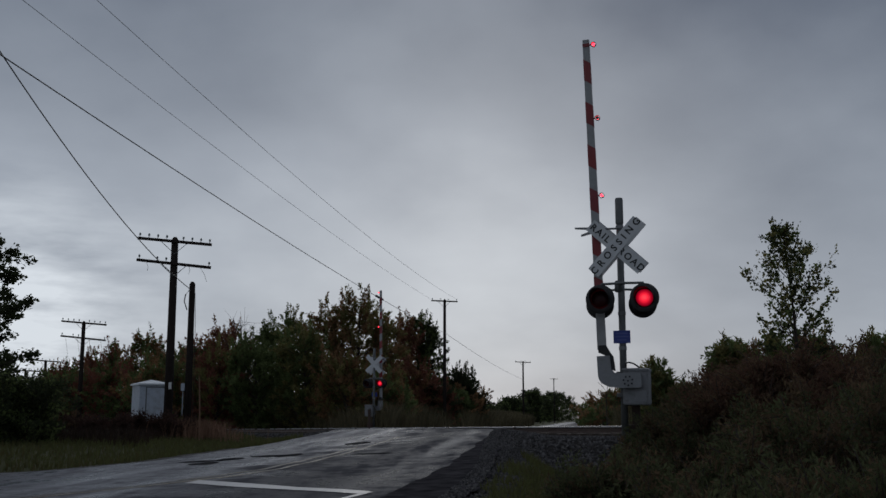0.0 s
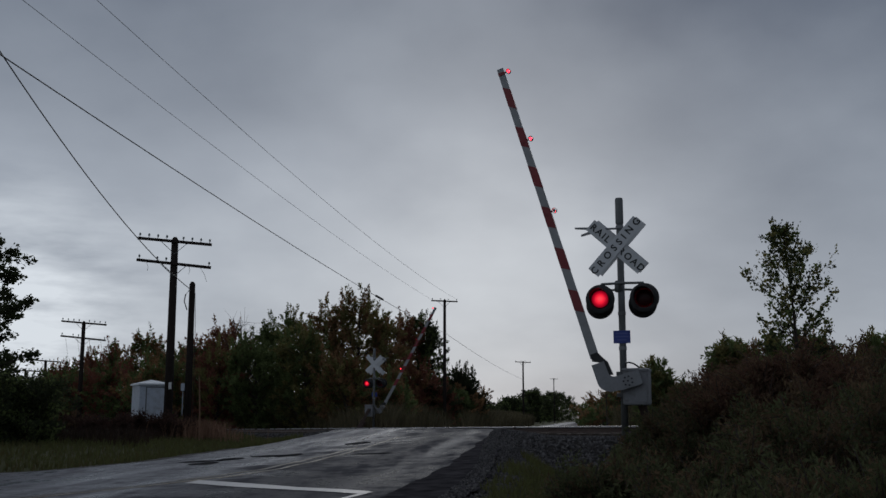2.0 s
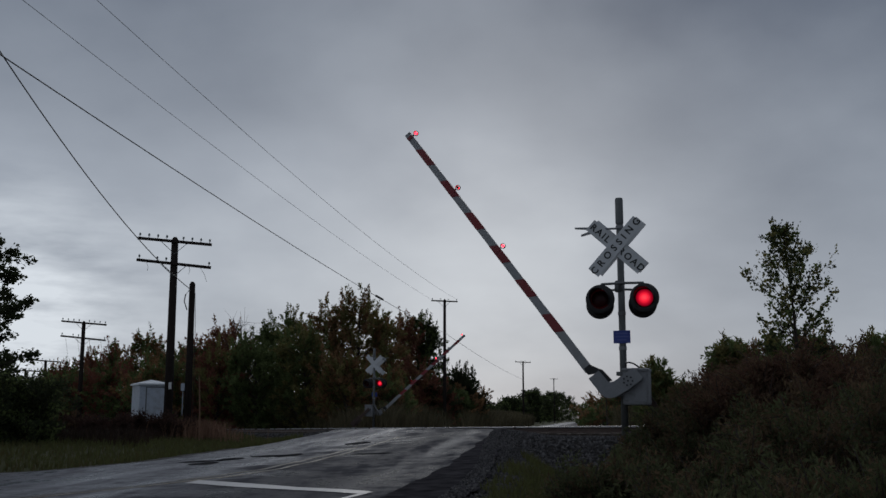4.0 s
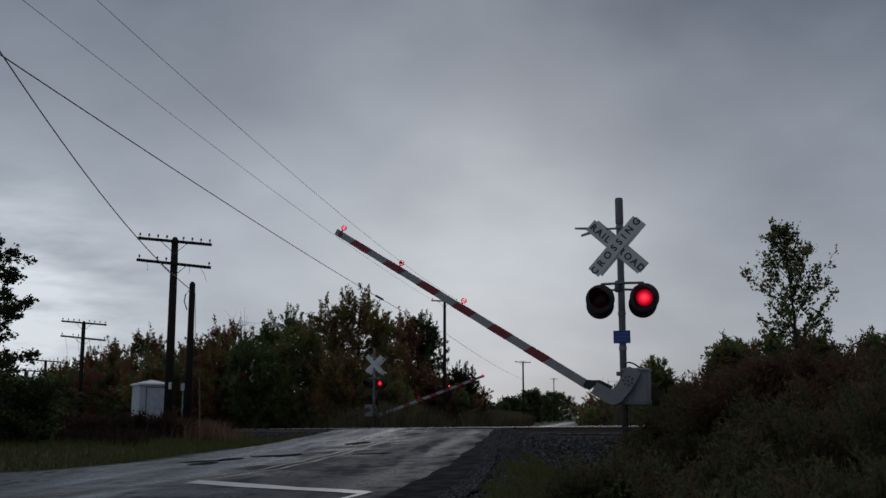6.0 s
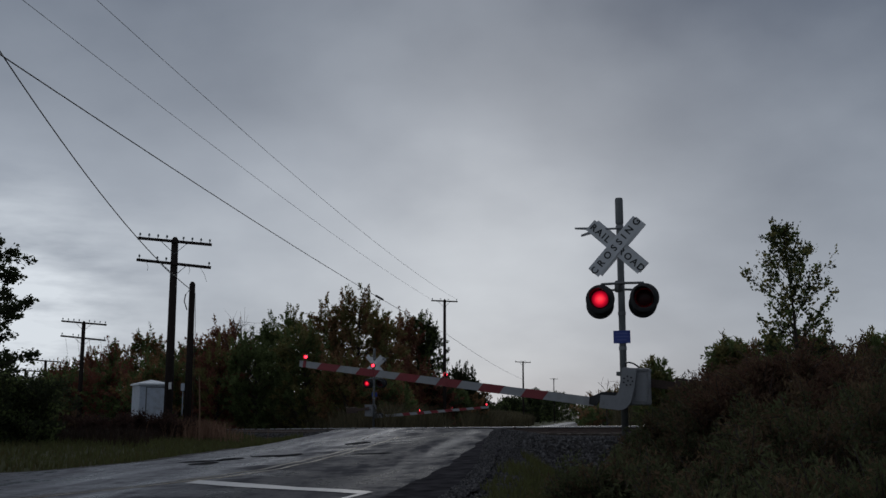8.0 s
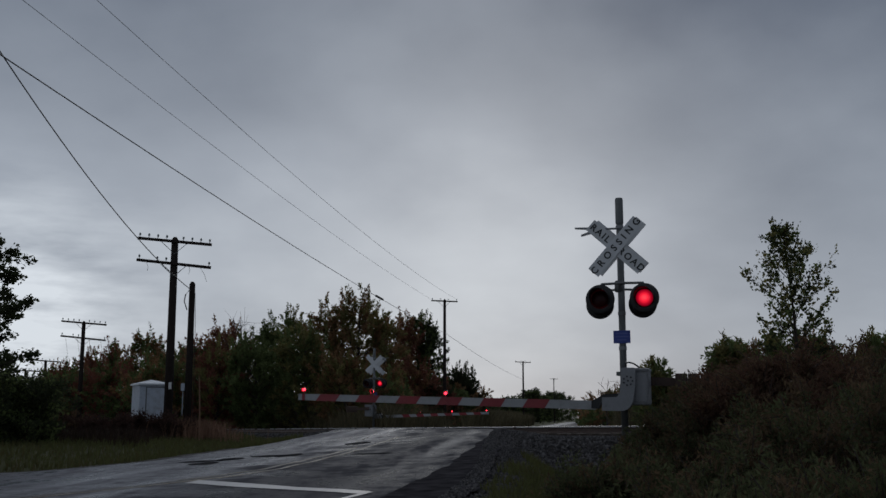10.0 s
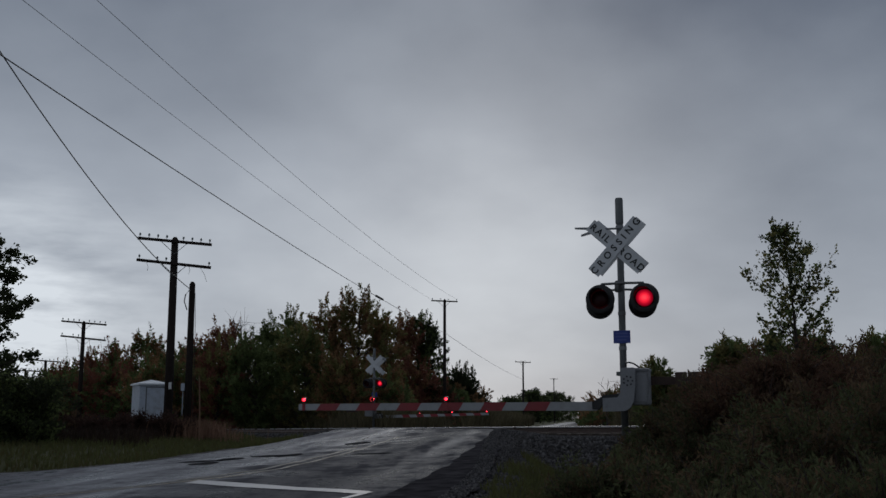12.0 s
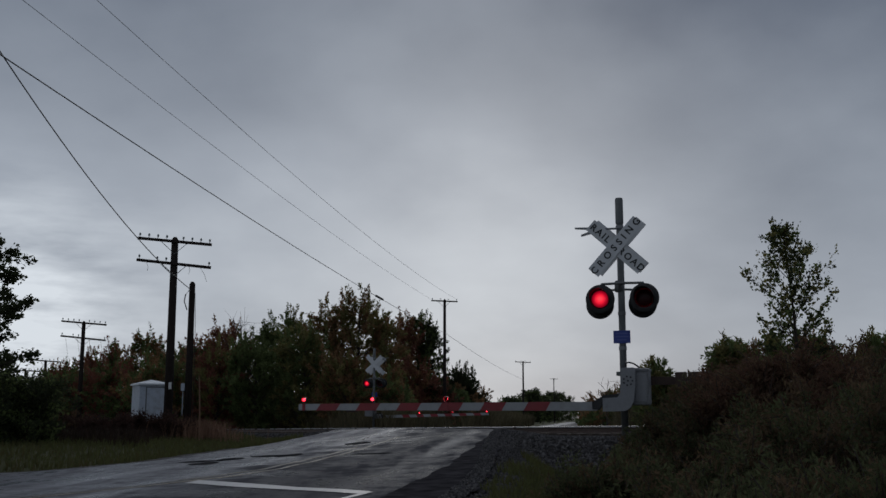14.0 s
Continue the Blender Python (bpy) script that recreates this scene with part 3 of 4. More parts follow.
def make_arm(signal, length, lights):
    """lights: (distance from the pivot, beat)."""
    root = -0.41

    def mid(x):
        return root + 0.075 * (-x - 0.5) / (length - 0.5)

    def half(x):
        return 0.075 - 0.017 * (-x - 0.5) / (length - 0.5)
    arm = part("gate_arm", plate(bmesh.new(), [(-0.55, root - 0.075), (-0.55, root + 0.075), (-length, mid(-length) + 0.058), (-length, mid(-length) - 0.058)], -0.03, 0.03),
               M["arm_white"], signal, "white gate arm with slanted red stripes and red lamps", pose(*PIVOT))
    # red stripes, slanted, a sleeve round the board
    w, sl = 0.39, 0.045
    for k in range(6):
        a = -length + 0.40 + k * 0.78
        e = a + w
        part("red_stripe", plate(bmesh.new(), [(a + sl, mid(a) + half(a) + 0.003), (e + sl, mid(e) + half(e) + 0.003), (e - sl, mid(e) - half(e) - 0.003), (a - sl, mid(a) - half(a) - 0.003)], -0.033, 0.033), M["arm_red"], arm)
    # curved support plates, either side of the mast
    for yy in (-0.06, 0.03):
        out = [(-0.12, 0.2), (-0.09, 0.22), (0.1, 0.22), (0.12, 0.18), (0.115, -0.1), (0.075, -0.36)]
        for k in range(1, 7):
            a = radians(-k * 15)
            out.append((-0.12 + 0.19 * math.cos(a), -0.31 + 0.19 * math.sin(a)))
        out += [(-0.44, -0.50), (-0.44, -0.28), (-0.2, -0.27), (-0.16, -0.24), (-0.14, -0.19)]
        part("support_plate", plate(bmesh.new(), out, yy, yy + 0.03), M["silver"], arm, "grey curved steel arm support")
    for k in range(8):
        a = radians(k * 360 / 7)
        r = 0.0 if k == 7 else 0.075
        bm = lathe(bmesh.new(), [(0.016, 0), (0.016, 0.018), (0, 0.018)], 6, pose(r * math.cos(a), -0.06, r * math.sin(a), 90, 0, 0))
        part("bolt", bm, M["black"], arm)
    # breakaway clamp that holds the board
    bm = plate(bmesh.new(), [(-0.62, root - 0.05), (-0.5, root - 0.06), (-0.43, -0.33), (-0.2, -0.28), (-0.18, -0.21), (-0.42, -0.23), (-0.52, -0.29), (-0.62, root + 0.07)], -0.05, 0.05)
    part("clamp", bm, M["black"], arm, "black breakaway clamp")
    # counterweights
    yy = 0.56
    part("counterweight_bar", plate(bmesh.new(), [(0.02, -0.06), (0.02, 0.1), (0.7, 0.075), (1.3, 0.06), (1.3, -0.05), (0.7, -0.06)], yy, yy + 0.03), M["rail"], arm)
    for x0 in (0.72, 0.93, 1.14):
        part("counterweight", box(bmesh.new(), x0, x0 + 0.2, yy - 0.085, yy - 0.004, -0.16, 0.15, 0.015), M["rail"], arm, "dark cast-iron counterweight slab")
    bulbs = []
    for far, what in lights:
        x = -far
        z = mid(x)
        bm = tube(bmesh.new(), [(x, -0.02, z + 0.04), (x, -0.02, z + 0.1)], 0.014, 6)
        lathe(bm, [(0.042, -0.03), (0.047, -0.02), (0.047, 0.02), (0.042, 0.03)], 16, pose(x, -0.02, z + 0.135, 90, 0, 0))
        box(bm, x - 0.03, x + 0.03, -0.04, -0.033, z - 0.06, z + 0.06)
        part("arm_light", bm, M["arm_red"], arm, "small red arm light housing")
        bm = lathe(bmesh.new(), [(0.025, 0), (0.022, 0.026), (0.012, 0.032), (0, 0.035)], 14, pose(0, 0, 0, 90, 0, 0))
        lit = len(bm.faces)
        lathe(bm, [(0.025, 0), (0.022, -0.026), (0.012, -0.032), (0, -0.035)], 14, pose(0, 0, 0, 90, 0, 0))
        me = finish(bm, "arm_light_lens", M["bulb"], True)
        me.materials.append(M["bulb"] if what == "steady" else M["dark_lens"])
        for p in me.polygons:
            p.material_index = 0 if p.index < lit else 1
        lens = new("arm_light_lens", me)
        lens.parent = arm
        at = Matrix.Translation((x, -0.02, z + 0.135))
        lens.matrix_basis = at
        bulbs.append((lens, at, what))
    return arm, bulbs


def make_signal(x, y, z, yaw, label, length, lights):
    s = thing("crossing_signal", pose(x, y, z, 0, 0, yaw), label, "crossing signal", "crossing signals")
    aside = pose(0.03, 0, 0)
    part("mast", tube(bmesh.new(), [(0, 0, -0.4), (0, 0, 4.37)], 0.06, 16), M["galv"], s, "grey galvanised steel mast", aside, True)
    bm = lathe(bmesh.new(), [(0.068, 3.92), (0.07, 3.95), (0.07, 4.35), (0.06, 4.38), (0, 4.39)], 18)
    part("cap", bm, M["galv"], s, "darker sleeve at the mast top", aside, True)
    bm = lathe(bmesh.new(), [(0.1, -0.35), (0.1, 0.02), (0.085, 0.05), (0.075, 0.2), (0.062, 0.22)], 18)
    part("base", bm, M["galv"], s, at=aside, smooth=True)
    for zz in (1.75, 3.86, 2.35):
        part("mast_band", lathe(bmesh.new(), [(0.061, zz - 0.03), (0.068, zz - 0.03), (0.068, zz + 0.03), (0.061, zz + 0.03)], 16), M["silver"], s, at=aside)
    # crossbuck, facing the approach
    for tilt, yy, name in ((43, -0.375, "RAIL ROAD"), (-48, -0.395, "CROSSING")):
        m = pose(0.012, yy, 3.462, 0, tilt, 0)
        bm = box(bmesh.new(), -0.59, 0.59, -0.006, 0.006, -0.114, 0.114, 0.004)
        blade = part("crossbuck_blade", bm, M["sign"], s, "white crossbuck blade with black lettering", m)
        face = pose(0, -0.0095, 0, 90, 0, 0)
        if name == "CROSSING":
            words(name, 0.165, blade, face, 1.72)
        else:
            for t, xx in (("RAIL", -0.355), ("ROAD", 0.35)):
                words(t, 0.165, blade, Matrix.Translation((xx, 0, 0)) @ face)
    part("sign_bracket", tube(bmesh.new(), [(0.03, 0, 3.5), (0.012, -0.37, 3.462)], 0.025, 8), M["galv"], s)
    # the same sign for the other approach
    for tilt, yy in ((43, 0.085), (-48, 0.105)):
        part("crossbuck_blade", box(bmesh.new(), -0.59, 0.59, -0.006, 0.006, -0.114, 0.114, 0.004), M["sign"], s, "white crossbuck blade with black lettering", pose(0, yy, 3.54, 0, tilt, 0))
    # forked keeper for the raised arm
    bm = tube(bmesh.new(), [(0, -0.02, 3.84), (-0.35, -0.03, 3.84), (-0.46, -0.1, 3.845)], 0.02, 6)
    plate(bm, [(-0.74, 3.85), (-0.4, 3.815), (-0.4, 3.865), (-0.74, 3.88)], -0.12, -0.1)
    plate(bm, [(-0.63, 3.71), (-0.4, 3.76), (-0.4, 3.82), (-0.63, 3.745)], -0.12, -0.1)
    part("arm_keeper", bm, M["silver"], s, "forked grey arm keeper")
    # lamp crossarm
    bm = tube(bmesh.new(), [(-0.25, -0.57, 2.75), (-0.23, -0.47, 2.81), (0.12, -0.45, 2.82), (0.47, -0.47, 2.81), (0.49, -0.57, 2.75)], 0.022, 8)
    tube(bm, [(0, 0, 2.84), (0.12, -0.45, 2.82)], 0.025, 8)
    tube(bm, [(-0.3, 0.1, 2.76), (0, 0.06, 2.78), (0.3, 0.1, 2.76)], 0.02, 8)
    lathe(bm, [(0.062, 2.72), (0.085, 2.74), (0.085, 2.9), (0.062, 2.92)], 14)
    part("lamp_crossarm", bm, M["galv"], s, smooth=True)
    lenses = []
    for x0, side in ((-0.37, "left"), (0.37, "right")):
        lenses.append((make_lamp(s, x0 + 0.125, -0.58, 2.545, -1), side))
        lenses.append((make_lamp(s, x0 + 0.005, 0.13, 2.52, 1), side))
    # blue notice on the mast, its lines as bars
    sign = part("notice", box(bmesh.new(), -0.145, 0.145, -0.08, -0.07, 1.83, 2.05, 0.004), M["blue"], s, "small blue notice with pale lines", aside)
    for k, w in enumerate((0.2, 0.22, 0.16)):
        part("notice_line", box(bmesh.new(), -w / 2, w / 2, -0.083, -0.079, 1.99 - k * 0.055, 2.01 - k * 0.055), M["pale"], sign)
    # gate machine beside the mast
    bm = box(bmesh.new(), 0.04, 0.47, -0.22, 0.2, 0.78, 1.38, 0.035)
    machine = part("gate_machine", bm, M["silver"], s, "grey painted gate machine box")
    part("machine_lid", box(bmesh.new(), 0.03, 0.48, -0.235, 0.215, 1.34, 1.40, 0.02), M["silver"], machine)
    part("machine_door", box(bmesh.new(), 0.25, 0.44, -0.23, -0.218, 0.84, 1.30, 0.006), M["silver"], machine)
    part("machine_shaft", tube(bmesh.new(), [(0.154, -0.34, 1.182), (0.154, 0.3, 1.182)], 0.04, 12), M["galv"], machine, smooth=True)
    for zz in (0.92, 1.28):
        part("machine_bracket", box(bmesh.new(), -0.08, 0.2, -0.1, 0.1, zz, zz + 0.07, 0.01), M["galv"], s)
    bm = tube(bmesh.new(), [(0.1, -0.2, 1.42), (0.1, -0.2, 1.48), (0.15, -0.2, 1.5), (0.22, -0.1, 1.48), (0.3, 0, 1.42)], 0.014, 6)
    part("cable", bm, M["black"], s)
    arm, bulbs = make_arm(s, length, lights)
    return s, arm, lenses, bulbs


near_signal = make_signal(3.06, 18.0, 0.74, -SIGNAL_TURN, "crossing gate signal with crossbuck and lamps beside brush",
                          6.07, ((5.965, "steady"), (4.608, "left"), (3.213, "right")))
far_signal = make_signal(-3.64, 56.0, 0.62, 180 - SIGNAL_TURN, "crossing gate signal with crossbuck before dark trees",
                         6.34, ((6.237, "steady"), (4.37, "right"), (2.577, "left")))


# ---- poles and wires ----
def make_pole(x, y, z0, top, r, arms, turn, name, label, lean=(0, 0), group="", pins=8, width=3.1):
    """arms: heights below the top."""
    h = top - z0
    pole = thing(name, pose(x, y, z0, lean[0], lean[1], turn), label, "utility pole", group)
    part("pole", tube(bmesh.new(), [(0, 0, -0.3), (0, 0, h * 0.5), (0, 0, h - 0.12), (0, 0, h)], [r * 1.25, r * 1.1, r * 0.95, r * 0.45], 12), M["pole"], pole, smooth=True)
    for k, down in enumerate(arms):
        tilt = 3.2 if k == 0 else 4.4
        am = Matrix.Translation((0, -r - 0.04, h - down)) @ pose(0, 0, 0, 0, tilt, 0)
        arm = part("crossarm", box(bmesh.new(), -width / 2, width / 2, -0.05, 0.05, -0.06, 0.06, 0.012), M["pole"], pole, at=am)
        for i in range(pins):
            side = -1 if i < pins // 2 else 1
            j = i if side < 0 else pins - 1 - i
            xx = side * (width / 2 - 0.1 - j * (width / 2 - 0.45) / (pins / 2 - 1))
            if k == 1 and i in (1, 4, 5, 6):
                continue
            bm = lathe(bmesh.new(), [(0.015, 0.05), (0.015, 0.14), (0.042, 0.14), (0.046, 0.19), (0.03, 0.24), (0.0, 0.25)], 8, Matrix.Translation((xx, 0, 0)))
            part("insulator", bm, M["glass_ins"], arm)
        for sx in (-1, 1):
            bm = tube(bmesh.new(), [(sx * 0.55, -r - 0.08, h - down - 0.05), (0, -r - 0.01, h - down - 0.55)], 0.015, 5)
            part("brace", bm, M["galv"], pole)
    return pole


TURN = 24
TG = "telegraph poles along the track"
tele = [make_pole(-11.7, 45, land_z(-11.7, 45), 9.12, 0.155, (0.22, 1.2), 14, "telegraph_pole", "old wooden telegraph pole with two crossarms and no wires", group=TG, width=3.15),
        make_pole(-26.15, 76, 0.6, 8.3, 0.14, (0.15, 1.25), TURN, "telegraph_pole", "old wooden telegraph pole with two crossarms and no wires", group=TG, width=3.15),
        make_pole(-39.35, 104, 0.6, 7.02, 0.14, (0.1, 1.2), TURN, "telegraph_pole", "old wooden telegraph pole with two crossarms and no wires", group=TG, width=3.15),
        make_pole(-56.0, 141, 0.6, 7.8, 0.14, (0.15, 1.3), TURN, "telegraph_pole", "old wooden telegraph pole with two crossarms and no wires", group=TG, width=3.15)]
UG = "utility poles along the road"
make_pole(0.15, 94, 0.35, 11.95, 0.13, (0.2,), -ROAD_TURN, "utility_pole", "wooden utility pole with one crossarm carrying wires", group=UG, pins=4, width=2.4)
make_pole(13.1, 172, 0.2, 10.6, 0.13, (0.2,), -ROAD_TURN, "utility_pole", "wooden utility pole with one crossarm carrying wires", group=UG, pins=4, width=2.6)
make_pole(32.3, 307, 0.2, 12.9, 0.13, (0.2,), -ROAD_TURN, "utility_pole", "wooden utility pole with one crossarm carrying wires", group=UG, pins=4, width=2.4)
make_pole(-10.46, 20, 0.3, 12.4, 0.15, (0.2,), -ROAD_TURN, "utility_pole", "wooden utility pole with one crossarm carrying wires", group=UG, pins=4, width=2.4)
# short pole with a service box
service = make_pole(-11.35, 47, land_z(-11.35, 47), 7.42, 0.14, (), 0, "service_pole", "short bare wooden pole ending a service cable")
bm = box(bmesh.new(), -0.30, -0.14, -0.16, 0.0, 2.0, 2.33, 0.02)
tube(bm, [(-0.22, -0.08, 2.02), (-0.22, -0.08, 0.9)], 0.02, 6)
part("meter_box", bm, M["shed"], service, "pale grey meter box on the pole")
bm = tube(bmesh.new(), [(-0.1, -0.12, 6.5), (-0.25, -0.16, 6.3), (-0.3, -0.16, 6.0), (-0.16, -0.16, 5.6)], 0.025, 6)
part("cable_drop", bm, M["wire"], service)
bm = tube(bmesh.new(), [(0.14, 0, 6.4), (0.2, 0, 5.0), (0.22, 0, 3.0), (0.24, 0, 0.2)], 0.012, 5)
part("guy_wire", bm, M["wire"], service)


def make_wire(a, b, sag, r, label, n=40, mat="wire"):
    pts = [Vector(a).lerp(Vector(b), k / n) - Vector((0, 0, 4 * sag * (k / n) * (1 - k / n))) for k in range(n + 1)]
    ob = new("overhead_wire", finish(tube(bmesh.new(), pts, r, 6), "overhead_wire", M[mat], True))
    tagged(ob, label, "wire", "overhead wires")
    return ob


make_wire((-11.65, 20, 12.1), (-1.0, 94, 11.9), 0.45, 0.0085, "thin overhead power wire between utility poles", mat="thin_wire")
make_wire((-9.3, 20, 11.75), (1.3, 94, 11.9), 0.7, 0.0085, "thin overhead power wire between utility poles", mat="thin_wire")
make_wire((-10.46, 20, 9.55), (0.1, 94, 8.93), 0.42, 0.016, "thick black overhead cable between utility poles")
make_wire((0.15, 94, 8.93), (13.1, 172, 7.6), 0.35, 0.016, "thick black overhead cable between utility poles")
make_wire((-10.46, 20, 10.89), (-11.4, 47, 7.05), 0.735, 0.018, "black service cable to the short pole")


splice = tube(bmesh.new(), [(-4.16, 64.5, 8.82), (-3.85, 66.4, 8.80)], 0.07, 8)
part("splice", splice, M["wire"], bpy.data.objects["overhead_wire.002"], "black splice on the cable")
part("tag", box(bmesh.new(), -0.02, 0.1, -0.22, -0.2, 2.0, 2.3, 0.005), M["white_post"], tele[0], "small pale tag on the pole")
for x0, z0, x1, z1 in ((1.1, 7.28, 1.4, 6.65), (0.62, 7.32, 0.63, 6.95), (-1.15, 7.42, -1.1, 7.05)):
    part("loose_strand", tube(bmesh.new(), [(x0, -0.22, z0), ((x0 + x1) / 2 + 0.05, -0.22, (z0 + z1) / 2), (x1, -0.22, z1)], 0.008, 4), M["wire"], tele[0])
for p, n in ((tele[1], 4), (tele[2], 3)):
    for k in range(n):
        x0 = -1.2 + k * 0.8
        part("loose_strand", tube(bmesh.new(), [(x0, -0.2, 6.4), (x0 + 0.2, -0.2, 5.2), (x0 + 0.15, -0.2, 3.8)], 0.008, 4), M["wire"], p)
stake = thing("stake", pose(-8.72, 38, land_z(-8.72, 38), 0, -2, 0), "thin weathered wooden stake in dry grass", "stake")
part("shaft", tube(bmesh.new(), [(0, 0, -0.2), (0.02, 0, 1.2), (0, 0, 2.4)], [0.03, 0.025, 0.02], 6), M["tan"], stake)

# ---- signal shed ----
def make_shed():
    z = land_z(-14.0, 50.5)
    s = thing("signal_shed", pose(-13.95, 50.4, z, 0, 0, 30), "small pale metal signal shed with a hipped roof in weeds", "shed")
    h = 2.88 - z
    bm = box(bmesh.new(), -0.72, 0.72, -0.72, 0.72, -0.2, h, 0.02)
    part("wall", bm, M["shed"], s)
    bm = bmesh.new()
    a = [bm.verts.new((sx * 0.8, sy * 0.8, h - 0.03)) for sx, sy in ((-1, -1), (1, -1), (1, 1), (-1, 1))]
    b = [bm.verts.new((v.co.x, v.co.y, h + 0.05)) for v in a]
    t = bm.verts.new((0, 0, h + 0.25))
    bm.faces.new(a[::-1])
    for i in range(4):
        bm.faces.new((a[i], a[(i + 1) % 4], b[(i + 1) % 4], b[i]))
        bm.faces.new((b[i], b[(i + 1) % 4], t))
    part("roof", bm, M["shed_roof"], s, "pale hipped metal roof")
    for face in range(4):
        for k in range(5):
            part("seam", box(bmesh.new(), -0.012, 0.012, -0.012, 0.0, 0.0, h - 0.04), M["shed"], s, at=pose(0, 0, 0, 0, 0, 90 * face) @ pose(-0.6 + k * 0.3, -0.72, 0))
    # darker plate behind the door draws the shade of its gap
    part("door_frame", box(bmesh.new(), -0.43, 0.55, -0.733, -0.715, 0.05, h - 0.1, 0.004), M["galv"], s, "dark plate standing in for the shaded gap round the door")
    door = part("door", box(bmesh.new(), -0.38, 0.5, -0.745, -0.715, 0.1, h - 0.15, 0.01), M["shed"], s)
    part("handle", box(bmesh.new(), 0.4, 0.44, -0.775, -0.744, 0.9, 1.05, 0.005), M["galv"], door)


make_shed()

post = thing("road_sign", pose(59.4, 486, land_z(59.4, 486)), "small round white road sign on a post beside the road", "road sign")
part("post", tube(bmesh.new(), [(0, 0, 0), (0, 0, 3.4)], 0.05, 6), M["galv"], post)
part("disc", lathe(bmesh.new(), [(0, 0), (0.55, 0), (0.55, 0.03), (0, 0.03)], 16, pose(0, -0.06, 3.1, 90, 0, 0)), M["white_post"], post, "round white disc")


# ---- trees and brush ----
def leaves(name, twigs, per, size, spread, mat, parent, rnd, slim=0.3):
    """Folded leaves along twigs: (start, end) pairs."""
    cnt = len(twigs) * per
    a = np.repeat(np.array([t[0] for t in twigs]), per, 0)
    b = np.repeat(np.array([t[1] for t in twigs]), per, 0)
    u = rnd.random((cnt, 1)) ** 0.8
    c = a + (b - a) * u + rnd.normal(0, 1, (cnt, 3)) * spread * (1.15 - 0.7 * u)
    d = (b - a)
    d = d / np.maximum(np.linalg.norm(d, axis=1, keepdims=True), 1e-6)
    d = d * 0.9 + rnd.normal(0, 0.55, (cnt, 3))
    d /= np.linalg.norm(d, axis=1, keepdims=True)
    w = np.cross(d, rnd.normal(0, 1, (cnt, 3)))
    w /= np.maximum(np.linalg.norm(w, axis=1, keepdims=True), 1e-6)
    up = np.cross(d, w)
    sz = size * (0.6 + 0.8 * rnd.random((cnt, 1)))
    v = np.empty((cnt, 4, 3))
    v[:, 0] = c - d * sz * 0.5
    v[:, 1] = c + w * sz * slim + up * sz * 0.12
    v[:, 2] = c + d * sz * 0.55
    v[:, 3] = c - w * sz * slim + up * sz * 0.12
    me = bpy.data.meshes.new(name)
    me.vertices.add(cnt * 4)
    me.vertices.foreach_set("co", v.reshape(-1))
    me.loops.add(cnt * 4)
    me.loops.foreach_set("vertex_index", np.arange(cnt * 4, dtype=np.int32))
    me.polygons.add(cnt)
    me.polygons.foreach_set("loop_start", np.arange(0, cnt * 4, 4, dtype=np.int32))
    me.update(calc_edges=True)
    me.materials.append(mat)
    ob = new(name, me)
    ob.parent = parent
    return ob


